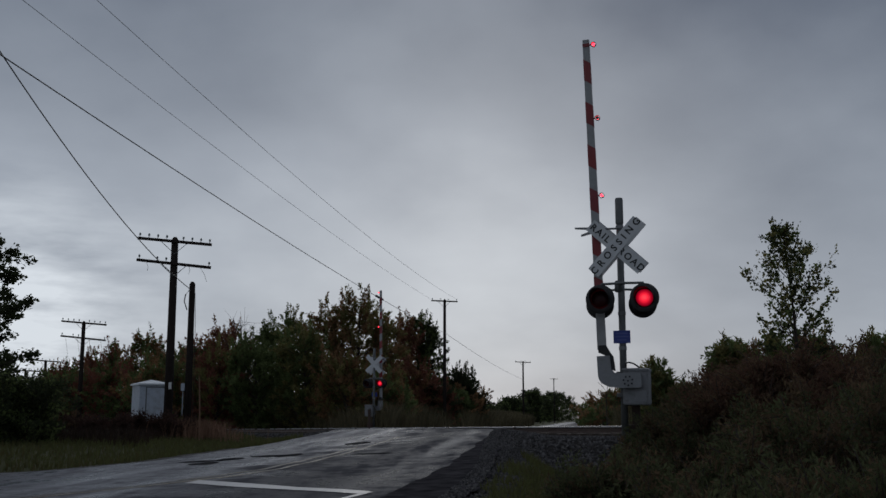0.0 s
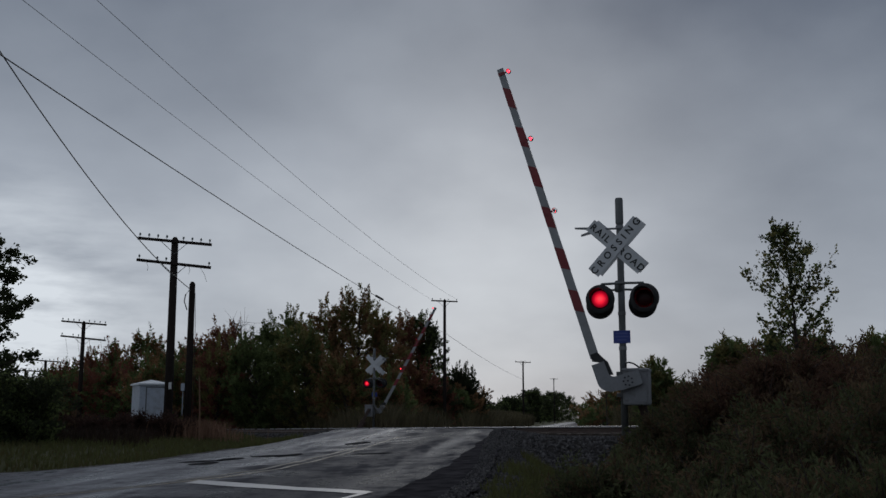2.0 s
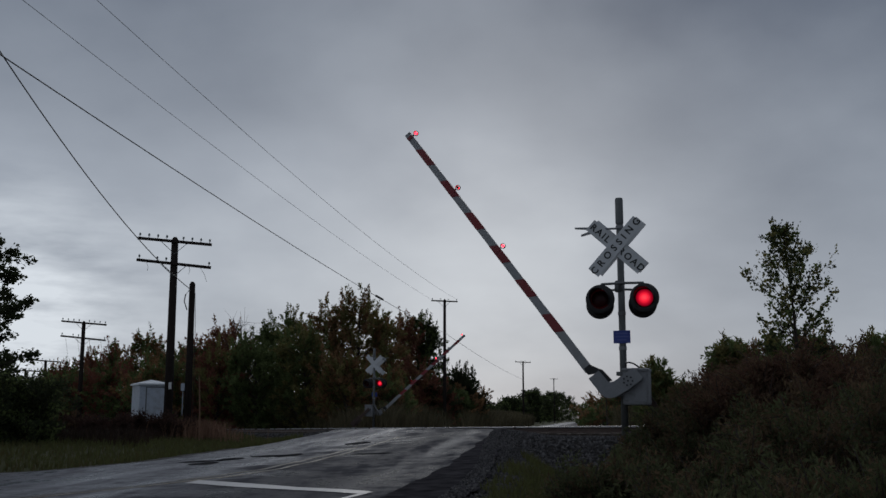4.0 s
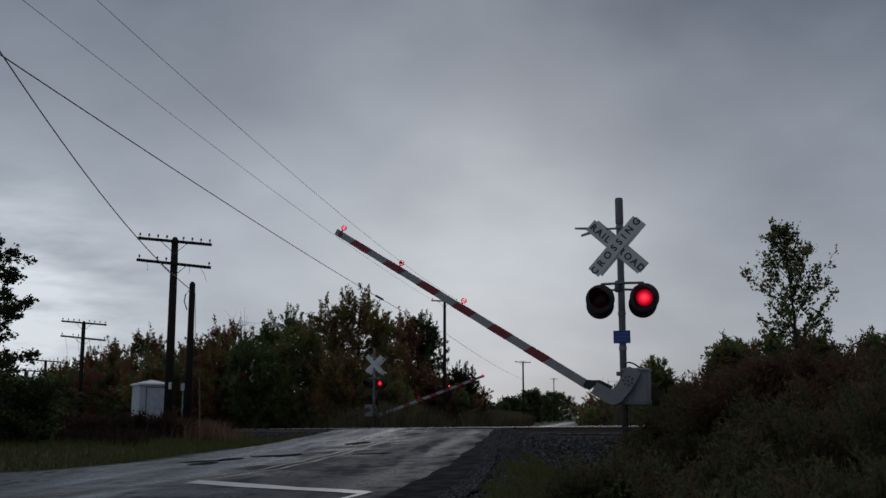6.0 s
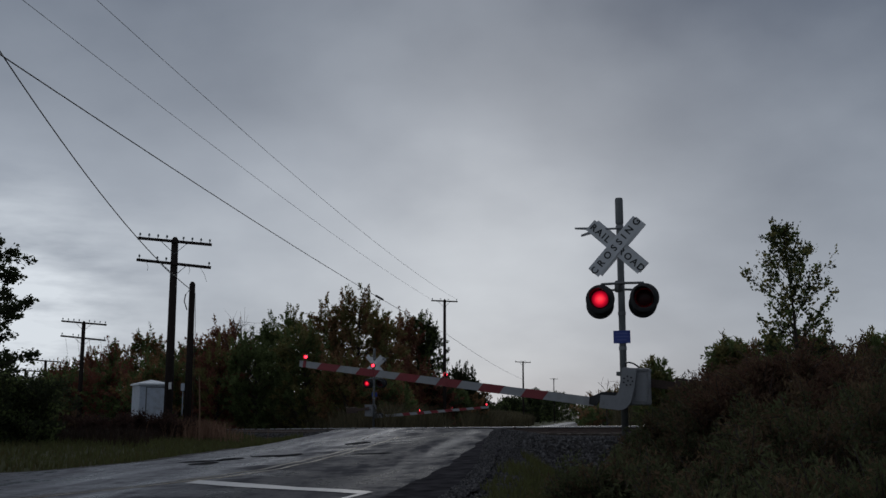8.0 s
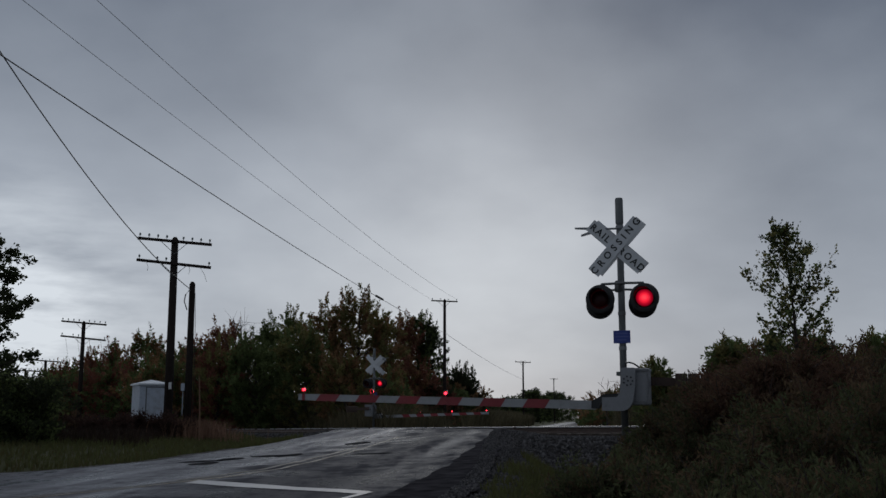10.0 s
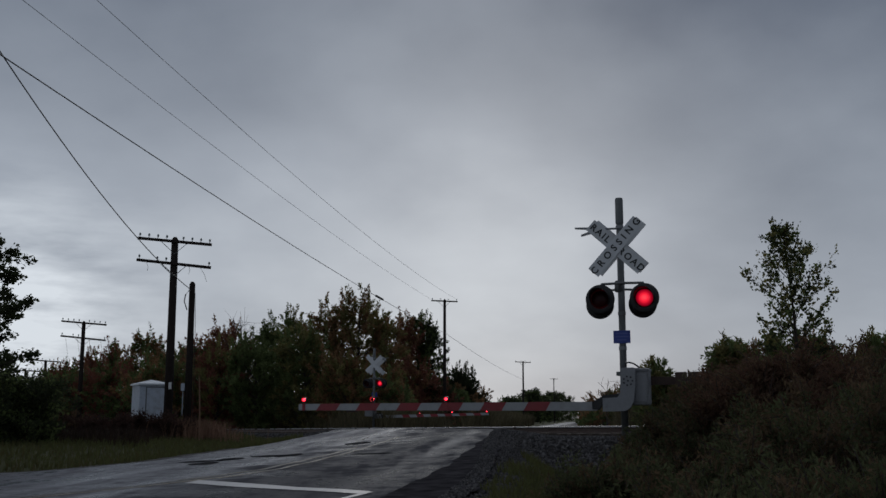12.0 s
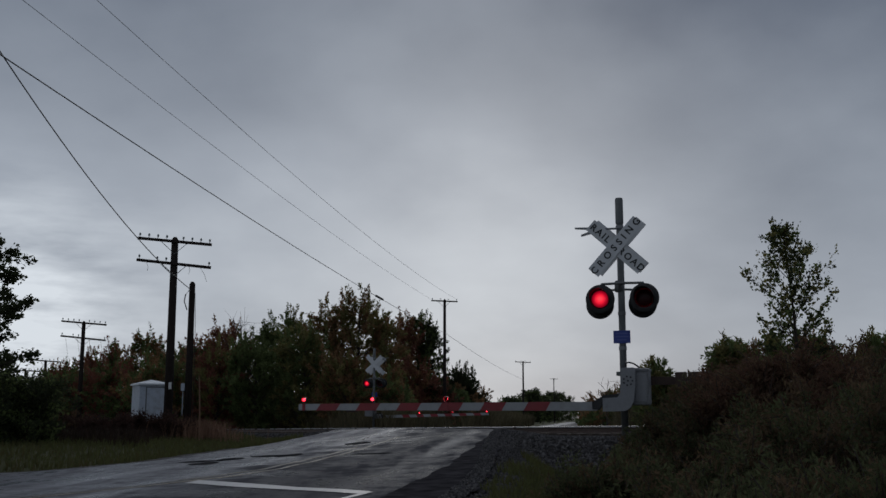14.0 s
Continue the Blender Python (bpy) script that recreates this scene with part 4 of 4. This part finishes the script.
def make_tree(x, y, top, width, leaf, seed, label, name="tree", limbs=26, per=26, size=0.17, crown_from=0.12, shape="round", base=None, twig=1.1, twigs_per=9, spread=0.22, trunk=0.16, upward=0.7, group="trees", keep=1.0, slim=0.3, shoots=0.0, lean=0.0):
    z0 = (land_z(x, y) if base is None else base) - 0.05
    h = top - z0 - 0.5 * twig * min(1.0, upward)
    rnd = random.Random(seed)
    nr = np.random.default_rng(seed)
    t = thing(name, pose(x, y, z0), label, name.replace("_", " "), group)
    bm = bmesh.new()
    bend = [(rnd.uniform(-1, 1) * 0.03 * h * k, rnd.uniform(-1, 1) * 0.03 * h * k) for k in (0, 0.4, 0.8, 1)]
    pts = [Vector((bend[i][0] + lean * f, bend[i][1], h * f - (0.2 if i == 0 else 0))) for i, f in enumerate((0, 0.33, 0.66, 0.93))]
    tube(bm, pts, [trunk, trunk * 0.75, trunk * 0.45, trunk * 0.12], 8)
    tw = []
    for i in range(limbs):
        f = crown_from + (0.95 - crown_from) * (i + rnd.random()) / limbs
        if shape == "round":
            prof = math.sin(math.pi * min(1, (f - crown_from) / (1 - crown_from) * 0.82 + 0.16)) ** 0.6
        else:
            prof = float(np.interp(f, (0.0, 0.35, 0.5, 0.62, 0.7, 0.78, 0.86, 0.95), (0.65, 0.75, 0.66, 0.8, 1.0, 0.62, 0.34, 0.1)))
        reach = width / 2 * prof * rnd.uniform(0.55, 1.12)
        az = i * 2.4 + rnd.uniform(-0.5, 0.5)
        k = min(2.999, f / 0.93 * 3)
        j = int(k)
        p0 = pts[j].lerp(pts[j + 1], k - j)
        start = p0 - Vector((0, 0, min(p0.z * 0.5, reach * 0.35 * upward)))
        out = Vector((math.cos(az), math.sin(az), 0))
        end = p0 + out * reach + Vector((0, 0, reach * 0.22 * upward + rnd.uniform(-0.2, 0.3)))
        mid = start.lerp(end, 0.5) + Vector((rnd.uniform(-1, 1), rnd.uniform(-1, 1), 0.6)) * 0.1 * reach
        r0 = trunk * 0.4 * (1 - 0.6 * f)
        tube(bm, [start, mid, end], [r0, r0 * 0.6, r0 * 0.2], 5, False)
        for n in range(twigs_per):
            if rnd.random() > keep:
                continue
            g = 0.3 + 0.7 * (n + rnd.random()) / twigs_per
            c = start.lerp(mid, g * 2) if g < 0.5 else mid.lerp(end, g * 2 - 1)
            dirv = (out * rnd.uniform(0.1, 1.0) + Vector((rnd.uniform(-0.9, 0.9), rnd.uniform(-0.9, 0.9), rnd.uniform(-0.1, 1.0) * upward * 1.4))).normalized()
            e2 = c + dirv * twig * rnd.uniform(0.45, 1.1)
            if shoots and f > 0.45 and g > 0.55 and rnd.random() < shoots:
                e2 = c + Vector((rnd.uniform(-0.3, 0.3), rnd.uniform(-0.3, 0.3), 1)) * twig * rnd.uniform(0.8, 1.5)
            tw.append((tuple(c), tuple(e2)))
            if n % 2 == 0:
                tube(bm, [c, e2], [r0 * 0.25 + 0.006, 0.006], 3, False)
    part("trunk", bm, M["bark"], t, "dark bark trunk and limbs")
    mats = leaf if isinstance(leaf, (list, tuple)) else [leaf]
    for k, lm in enumerate(mats):
        mine = [w for i, w in enumerate(tw) if (i * 7 // 3) % len(mats) == k]
        if mine and per:
            leaves("crown", mine, per, size, spread, M[lm], t, nr, slim)
    return t


def make_woods():
    dark = "dark autumn tree with dense brown-green leaves behind the track"
    red = "autumn tree with dull red leaves behind the track"
    green = "dull green leafy tree behind the track"
    # x, y, top, width, leaves, label, shape
    rows = [
        (-5.9, 72, 10.1, 4.6, ["leaf_brown", "leaf_olive"], dark, "round"),
        (-7.6, 73, 9.0, 4.6, ["leaf_olive", "leaf_brown"], dark, "round"),
        (-4.2, 74, 8.6, 3.6, ["leaf_olive", "leaf_brown"], dark, "round"),
        (-2.45, 103.5, 11.9, 4.6, ["leaf_dark", "leaf_green"], dark, "round"),
        (-3.5, 102, 11.2, 4.1, ["leaf_red", "leaf_brown"], red, "round"),
        (-1.36, 103, 11.2, 3.4, ["leaf_dark", "leaf_green"], dark, "round"),
        (1.75, 107, 6.3, 3.4, ["leaf_dark"], green, "round"),
        (2.9, 109, 4.4, 3.4, ["leaf_dark", "leaf_brown"], green, "round"),
        (-10.4, 76, 8.8, 3.2, ["leaf_green", "leaf_olive"], green, "round"),
        (-12.8, 78, 8.5, 2.8, ["leaf_green"], green, "round"),
        (-9.2, 70, 7.2, 4.6, ["leaf_olive", "leaf_green"], green, "round"),
        (-12.6, 71, 6.4, 4.6, ["leaf_green"], green, "round"),
        (-16.3, 80, 8.4, 4.8, ["leaf_red", "leaf_brown"], red, "round"),
        (-18.6, 80, 7.4, 4.0, ["leaf_red", "leaf_green"], red, "round"),
        (-15.4, 72, 6.2, 5.0, ["leaf_red", "leaf_olive"], red, "round"),
        (-21.4, 84, 6.9, 4.6, ["leaf_green", "leaf_brown"], green, "round"),
        (-24.2, 86, 8.3, 4.6, ["leaf_green", "leaf_brown"], green, "round"),
        (-27.4, 88, 7.3, 4.6, ["leaf_red", "leaf_green"], red, "round"),
        (-30.6, 92, 6.8, 5.0, ["leaf_red", "leaf_brown"], red, "round"),
        (-19.2, 73, 5.0, 5.5, ["leaf_brown", "leaf_green"], dark, "round"),
        (-23.4, 77, 5.0, 5.5, ["leaf_red", "leaf_green"], dark, "round"),
        (-28.6, 82, 5.0, 6.0, ["leaf_red", "leaf_green"], red, "round"),
        (-34.6, 96, 5.8, 5.5, ["leaf_brown", "leaf_red"], red, "round"),
        (-43.5, 118, 5.6, 5.0, ["leaf_brown", "leaf_green"], dark, "round"),
        (-52.0, 128, 4.5, 6.5, ["leaf_green", "leaf_brown"], dark, "round"),
        (-58.0, 136, 4.6, 7.5, ["leaf_green", "leaf_brown"], dark, "round"),
        (-6.0, 67, 5.2, 5.0, ["leaf_brown", "leaf_olive"], dark, "round"),
        (-3.2, 97, 6.6, 5.6, ["leaf_red", "leaf_brown"], dark, "round"),
        (-0.7, 98, 4.6, 4.4, ["leaf_dark", "leaf_red"], dark, "round"),
        (-3.8, 66, 3.2, 4.0, ["leaf_brown", "leaf_green"], dark, "round"),
    ]
    for i, (x, y, top, w, leaf, label, shape) in enumerate(rows):
        make_tree(x, y, top, w, leaf, 100 + i, label, limbs=34, per=54, size=0.2, shape=shape, twigs_per=10, crown_from=0.0, spread=0.11, twig=1.3, slim=0.2, shoots=0.3, keep=0.95, upward=1.2)
    make_tree(-14.7, 77, 9.5, 3.2, ["leaf_brown"], 50, "bare tree with pale leafless twigs", limbs=34, per=0, twig=1.3, upward=1.5, shape="round", twigs_per=8)
    # thicket behind the wood
    for i in range(8):
        make_tree(-40 + i * 5.7, 102 + 3 * (i % 2) + (8 if i < 2 else 0), 4.2, 7.5, ["leaf_green", "leaf_brown"], 380 + i, "dense low thicket behind the trees", name="bush", limbs=30, per=26, size=0.4, crown_from=0.0, twig=1.0, spread=0.25, trunk=0.08, slim=0.3, group="bushes")
    # far trees beside the road
    for i, (x, y, top, w) in enumerate([(14.5, 240, 5.6, 7), (19.5, 232, 7.6, 6), (13.5, 205, 5.0, 5), (29, 310, 8.0, 8), (38, 370, 11.0, 9), (49, 450, 12.8, 11), (62, 530, 13.0, 12), (75, 620, 11.0, 12), (9, 230, 4.0, 8)]):
        make_tree(x, y, top, w, ["leaf_dark", "leaf_dark", "leaf_green"], 300 + i, "distant dark green tree beside the road", limbs=30, per=26, size=0.4, twig=1.8, spread=0.4, crown_from=0.03, group="distant trees")
    # dark tree and bush at the left
    make_tree(-14.75, 30, 6.9, 5.4, ["leaf_dark"], 23, "dark leafy green tree beside the road", limbs=60, per=80, size=0.11, crown_from=0.15, twig=0.75, spread=0.12, twigs_per=10, slim=0.34, keep=0.9)
    for i, (x, y, top, w) in enumerate([(-13.2, 28.5, 2.9, 4.0), (-12.0, 30, 2.3, 3.0), (-15.5, 33, 3.2, 5.0), (-16.5, 39, 2.6, 4.5)]):
        make_tree(x, y, top, w, ["leaf_dark", "leaf_dark", "leaf_green"], 330 + i, "dark green leafy bush beside the road", name="bush", limbs=30, per=40, size=0.1, crown_from=0.02, twig=0.6, spread=0.15, trunk=0.06, group="bushes")
    for i, (x, y, top, w) in enumerate([(-12.4, 40, 1.0, 3.2), (-14.8, 41, 1.1, 3.4), (-10.7, 40.5, 1.0, 2.6), (-17.4, 42, 1.3, 3.4)]):
        make_tree(x, y, top, w, ["leaf_dry", "brush_brown"] if i % 2 else ["leaf_dry"], 345 + i, "low reddish-brown bush round the poles", name="bush", limbs=30, per=30, size=0.12, crown_from=0.0, twig=0.5, spread=0.12, trunk=0.04, slim=0.18, upward=1.3, group="bushes")
    # sapling standing out above the brush
    make_tree(11.9, 34, 8.05, 3.2, ["leaf_green", "leaf_olive", "leaf_dark"], 41, "slender young tree with sparse leaves above brush", limbs=64, per=14, size=0.115, crown_from=0.1, shape="sapling", twig=0.5, spread=0.1, trunk=0.07, twigs_per=8, upward=1.6, keep=0.85, slim=0.36, lean=-0.75)
    # bushes beyond the track beside the far road
    for i, (x, y, top, w) in enumerate([(9.9, 60, 3.0, 2.6), (12.2, 62, 2.7, 4.0), (15.5, 66, 2.9, 4.5), (8.6, 58, 1.7, 2.4), (12.6, 86, 2.6, 4.5), (19.5, 70, 3.2, 5.0), (24, 72, 3.4, 5.0)]):
        make_tree(x, y, top, w, ["leaf_green", "leaf_brown"], 360 + i, "dark scrubby bush beyond the track", name="bush", limbs=26, per=26, size=0.22, crown_from=0.0, twig=0.8, spread=0.14, trunk=0.05, slim=0.2, upward=1.2, group="bushes")
    make_tree(8.7, 56, 3.9, 1.4, ["leaf_brown"], 51, "leafless thin shrub beyond the track", name="shrub", limbs=12, per=0, twig=0.7, upward=1.5, trunk=0.05, twigs_per=5)


make_woods()


def make_brush():
    lab = "tangled brown-green brush with leafy stems beside the road"
    green, mixed, rust = ["brush_green", "brush_green", "brush_brown"], ["brush_brown", "brush_green"], ["leaf_rust", "leaf_rust", "brush_brown"]
    rows = [(2.6, 10.5, 0.5, 1.4, green), (3.4, 11.5, 0.85, 1.6, mixed), (4.2, 12.0, 1.25, 1.8, mixed), (5.2, 12.5, 1.55, 2.0, mixed), (6.2, 12.5, 1.65, 2.0, green), (4.6, 9.5, 0.95, 1.8, green),
            (3.5, 8.8, 0.55, 1.5, green), (5.6, 10.2, 1.2, 1.8, green), (2.3, 8.4, 0.35, 1.2, green), (3.75, 15.6, 1.2, 1.2, mixed), (4.3, 15.8, 1.8, 1.5, rust), (4.8, 15.5, 2.12, 1.6, rust),
            (5.2, 15.7, 2.28, 1.6, rust), (5.6, 15.5, 2.22, 1.8, rust), (6.1, 15.6, 2.1, 1.6, rust), (6.7, 15.6, 2.15, 1.8, mixed), (4.3, 14.0, 1.35, 1.6, mixed), (5.4, 14.2, 1.75, 1.8, rust),
            (6.3, 13.8, 1.85, 2.0, mixed), (4.4, 17.4, 1.85, 1.2, mixed), (5.3, 17.6, 2.25, 1.6, rust), (3.95, 17.0, 1.85, 0.8, mixed), (4.4, 16.7, 1.95, 1.0, rust), (3.3, 17.2, 0.95, 0.7, mixed), (3.6, 17.3, 1.3, 0.7, mixed), (2.75, 15.0, 0.55, 1.1, green), (1.9, 13.4, 0.42, 1.2, green)]
    for i, (x, y, top, w, leaf) in enumerate(rows):
        make_tree(x, y, top, w, leaf, 400 + i, lab, name="shrub", limbs=36, per=42, size=0.062, crown_from=0.0, twig=0.45, spread=0.075, trunk=0.02, upward=1.5, slim=0.17, twigs_per=11, group="brush along the road")
    # taller sumac beyond the track
    for i, (x, y, top, w) in enumerate([(7.3, 36, 3.2, 1.1), (8.3, 36, 2.5, 1.4), (9.75, 36, 4.05, 1.7), (10.7, 37, 4.2, 1.8), (11.6, 36, 4.2, 1.8), (12.3, 35, 4.35, 1.5), (13.3, 36, 3.6, 1.8), (14.2, 37, 3.4, 2.2), (15.35, 37, 4.5, 1.8), (13.2, 35, 3.2, 2.4), (10.4, 34, 3.2, 2.2), (16.3, 36, 4.7, 2.4)]):
        make_tree(x, y, top, w, ["leaf_green", "leaf_brown"] if i % 2 else ["leaf_green", "leaf_olive"], 440 + i, "bushy sumac with slender leaves above the brush", name="shrub", limbs=26, per=26, size=0.2, crown_from=0.0, twig=0.7, spread=0.1, trunk=0.05, upward=1.5, slim=0.15, group="sumac")


make_brush()


def make_far_woods():
    """The wooded horizon all round, as one mass of small clumps."""
    rnd = random.Random(77)
    twigs = []
    for i in range(2600):
        az = rnd.uniform(-180, 180) if i % 4 == 0 else rnd.uniform(-34, 34)
        d = rnd.uniform(420, 520)
        x, y = d * math.sin(radians(az)), d * math.cos(radians(az))
        s, l = road_frame(x, y)
        if -16 < l < 4:
            continue
        z = rnd.uniform(-1.0, 5.5) + 1.6 * noise.noise((az * 0.25, 0, 5.0)) + 1.0 * noise.noise((az * 1.1, 2, 5.0))
        twigs.append(((x, y, z), (x + rnd.uniform(-2, 2), y + rnd.uniform(-2, 2), z + rnd.uniform(0.5, 2.5))))
    ob = leaves("far_woods", twigs, 12, 1.5, 0.8, M["leaf_dark"], None, np.random.default_rng(5), 0.35)
    tagged(ob, "distant dark wooded horizon", "woods", kind="stuff")


make_far_woods()


def scatter_blades(name, label, mat, count, region, hgt, seed, wide=0.012, kind="stuff", cat="grass"):
    """Bent blades, each two triangles wide at the foot."""
    rnd = random.Random(seed)
    verts, faces = [], []
    made = 0
    while made < count:
        x, y = region(rnd)
        if x is None:
            continue
        made += 1
        z = land_z(x, y) - 0.02
        hh = hgt * rnd.uniform(0.4, 1.2)
        a = rnd.uniform(0, 6.28)
        dx, dy = math.cos(a), math.sin(a)
        lean = rnd.uniform(0.05, 0.6) * hh
        b = rnd.uniform(0, 6.28)
        lx, ly = math.cos(b) * lean, math.sin(b) * lean
        o = len(verts)
        w = wide * rnd.uniform(0.6, 1.4)
        verts += [(x - dx * w, y - dy * w, z), (x + dx * w, y + dy * w, z), (x + lx * 0.35 + dx * w * 0.7, y + ly * 0.35 + dy * w * 0.7, z + hh * 0.6), (x + lx * 0.35 - dx * w * 0.7, y + ly * 0.35 - dy * w * 0.7, z + hh * 0.6), (x + lx, y + ly, z + hh)]
        faces += [(o, o + 1, o + 2, o + 3), (o + 3, o + 2, o + 4)]
    ob = mesh_object(name, verts, faces, M[mat])
    tagged(ob, label, cat, kind=kind)


def on_right(rnd):
    x, y = rnd.uniform(-0.6, 8), rnd.uniform(6.5, 24)
    s, l = road_frame(x, y)
    q, p = track_frame(x, y)
    if p < 3.9 + 0.6 * noise.noise((x * 0.9, y * 0.9, 4)) or l < -1.5 + 0.45 * noise.noise((x, y, 0)):
        return None, None
    if l < -0.3 and noise.noise((x * 1.7, y * 1.7, 9)) > 0.25 + 0.3 * l + 0.25:
        return None, None
    return x, y


def on_left(rnd):
    y = rnd.uniform(13, 48)
    s = y
    x, yy = road_point(s, road_left(s) - 0.25 - abs(rnd.gauss(0, 5)))
    q, p = track_frame(x, yy)
    if p < 4.0:
        return None, None
    return x, yy


def in_brush(rnd):
    x, y = on_right(rnd)
    if x is None or x < 3.3:
        return None, None
    return x, y


def beyond(rnd):
    q, p = rnd.uniform(-5, 90), -4.3 - abs(rnd.gauss(0, 7))
    x, y = track_point(q, p)
    s, l = road_frame(x, y)
    if ROAD_LEFT - 0.4 < l and x < 0.165 * y or y > 110:
        return None, None
    return x, y


def far_field(rnd):
    s = rnd.uniform(70, 190)
    l = -10.9 - abs(rnd.gauss(0, 14))
    x, y = road_point(s, l)
    if x < 0.02 * y:
        return None, None
    return x, y


def weeds_left(rnd):
    y = rnd.uniform(31, 52)
    x = rnd.uniform(-26, -9.8) - (y - 38) * 0.12
    s, l = road_frame(x, y)
    q, p = track_frame(x, y)
    if p < 4.3 or l > ROAD_LEFT - 3.0:
        return None, None
    return x, y


def tan_patch(rnd):
    a, r = rnd.uniform(0, 6.28), abs(rnd.gauss(0, 0.75))
    return -9.75 + 1.2 * r * math.cos(a), 41 + r * math.sin(a)


scatter_blades("grass", "rough dark green grass on the verge", "grass", 34000, on_right, 0.17, 1, 0.008)
scatter_blades("grass", "rough dark green grass on the verge", "grass", 22000, on_left, 0.2, 2, 0.015)
scatter_blades("weeds", "tall dry brown weeds beyond the track", "tall_weed", 36000, beyond, 1.8, 3, 0.022, cat="weeds")
scatter_blades("weeds", "overgrown brown-green field beside the far road", "tall_weed", 16000, far_field, 1.9, 7, 0.05, cat="weeds")
scatter_blades("weeds", "dark reddish-brown weeds round the poles", "weed", 16000, weeds_left, 0.5, 4, 0.014, cat="weeds")
scatter_blades("weeds", "tall brown weed stems in the brush", "weed", 5000, in_brush, 0.9, 5, 0.006, cat="weeds")
scatter_blades("tan_grass", "clump of tan dry grass beside the track", "tan", 3500, tan_patch, 0.75, 6, 0.012, cat="grass")


# ---- what moves ----
FLASH, HALF, FIRST = 1.2136, 0.61, 0.38


def flash_rows(at, side):
    """The lens turns its lit side out and in again with the flasher's beat."""
    rows = []
    k = -1
    lit_right = True
    rows.append((0.0, at @ pose(0, 0, 0, 0, 0, 0 if side == "right" else 180)))
    events = []
    while FIRST + k * FLASH < 14:
        events += [(FIRST + k * FLASH, "left"), (FIRST + k * FLASH + HALF, "right")]
        k += 1
    for t, now in events:
        if t < 0.05 or t + 0.1 > 13.95:
            continue
        f0 = round(t * FPS)
        a = 180 if now == side else 0
        for i in range(4):
            rows.append(((f0 + i) / FPS, at @ pose(0, 0, 0, 0, 0, a + i * 60)))
    rows.append((14.0, rows[-1][1]))
    return rows


NEAR_ARM = [(0.0, 87.6), (0.65, 87.6), (0.8, 87.0), (1.0, 84.5), (1.25, 80.8), (1.5, 77.1), (2.0, 72.2), (2.5, 67.2), (3.0, 62.3), (4.25, 49.8), (5.5, 37.1), (6.0, 31.0), (6.5, 23.7),
            (7.0, 16.0), (7.3, 11.7), (7.5, 8.75), (7.7, 6.0), (7.8, 5.7), (7.9, 6.2), (8.0, 6.8), (8.1, 7.05), (8.2, 7.05), (8.6, 6.5), (9.4, 3.4), (10.3, -0.15), (10.4, -0.5), (10.7, -0.75), (14.0, -0.75)]
FAR_ARM = [(0.0, 89.9), (0.4, 89.9), (0.5, 88.9), (0.6, 87.0), (0.7, 84.1), (0.8, 81.3), (1.0, 77.2), (1.2, 73.3), (1.4, 68.4), (1.6, 64.2), (2.0, 59.8), (2.4, 56.6), (2.8, 53.2), (3.2, 48.7),
           (4.25, 37.0), (5.3, 25.6), (6.0, 18.4), (6.5, 13.9), (7.0, 9.7), (7.5, 5.9), (7.7, 4.0), (8.2, 3.7), (9.4, 2.0), (10.3, 0.7), (10.6, 0.6), (14.0, 0.6)]


def motions():
    for (signal, arm, lenses, bulbs), angles, swap in ((near_signal, NEAR_ARM, False), (far_signal, FAR_ARM, True)):
        walk(arm, [(t, Matrix.Translation(PIVOT) @ pose(0, 0, 0, 0, a, 0)) for t, a in angles])
        other = {"left": "right", "right": "left"} if swap else {"left": "left", "right": "right"}
        for lens, side in lenses:
            walk(lens, flash_rows(Matrix.Identity(4), other[side]))
        for lens, at, what in bulbs:
            if what != "steady":
                walk(lens, flash_rows(at, other[what]))


motions()
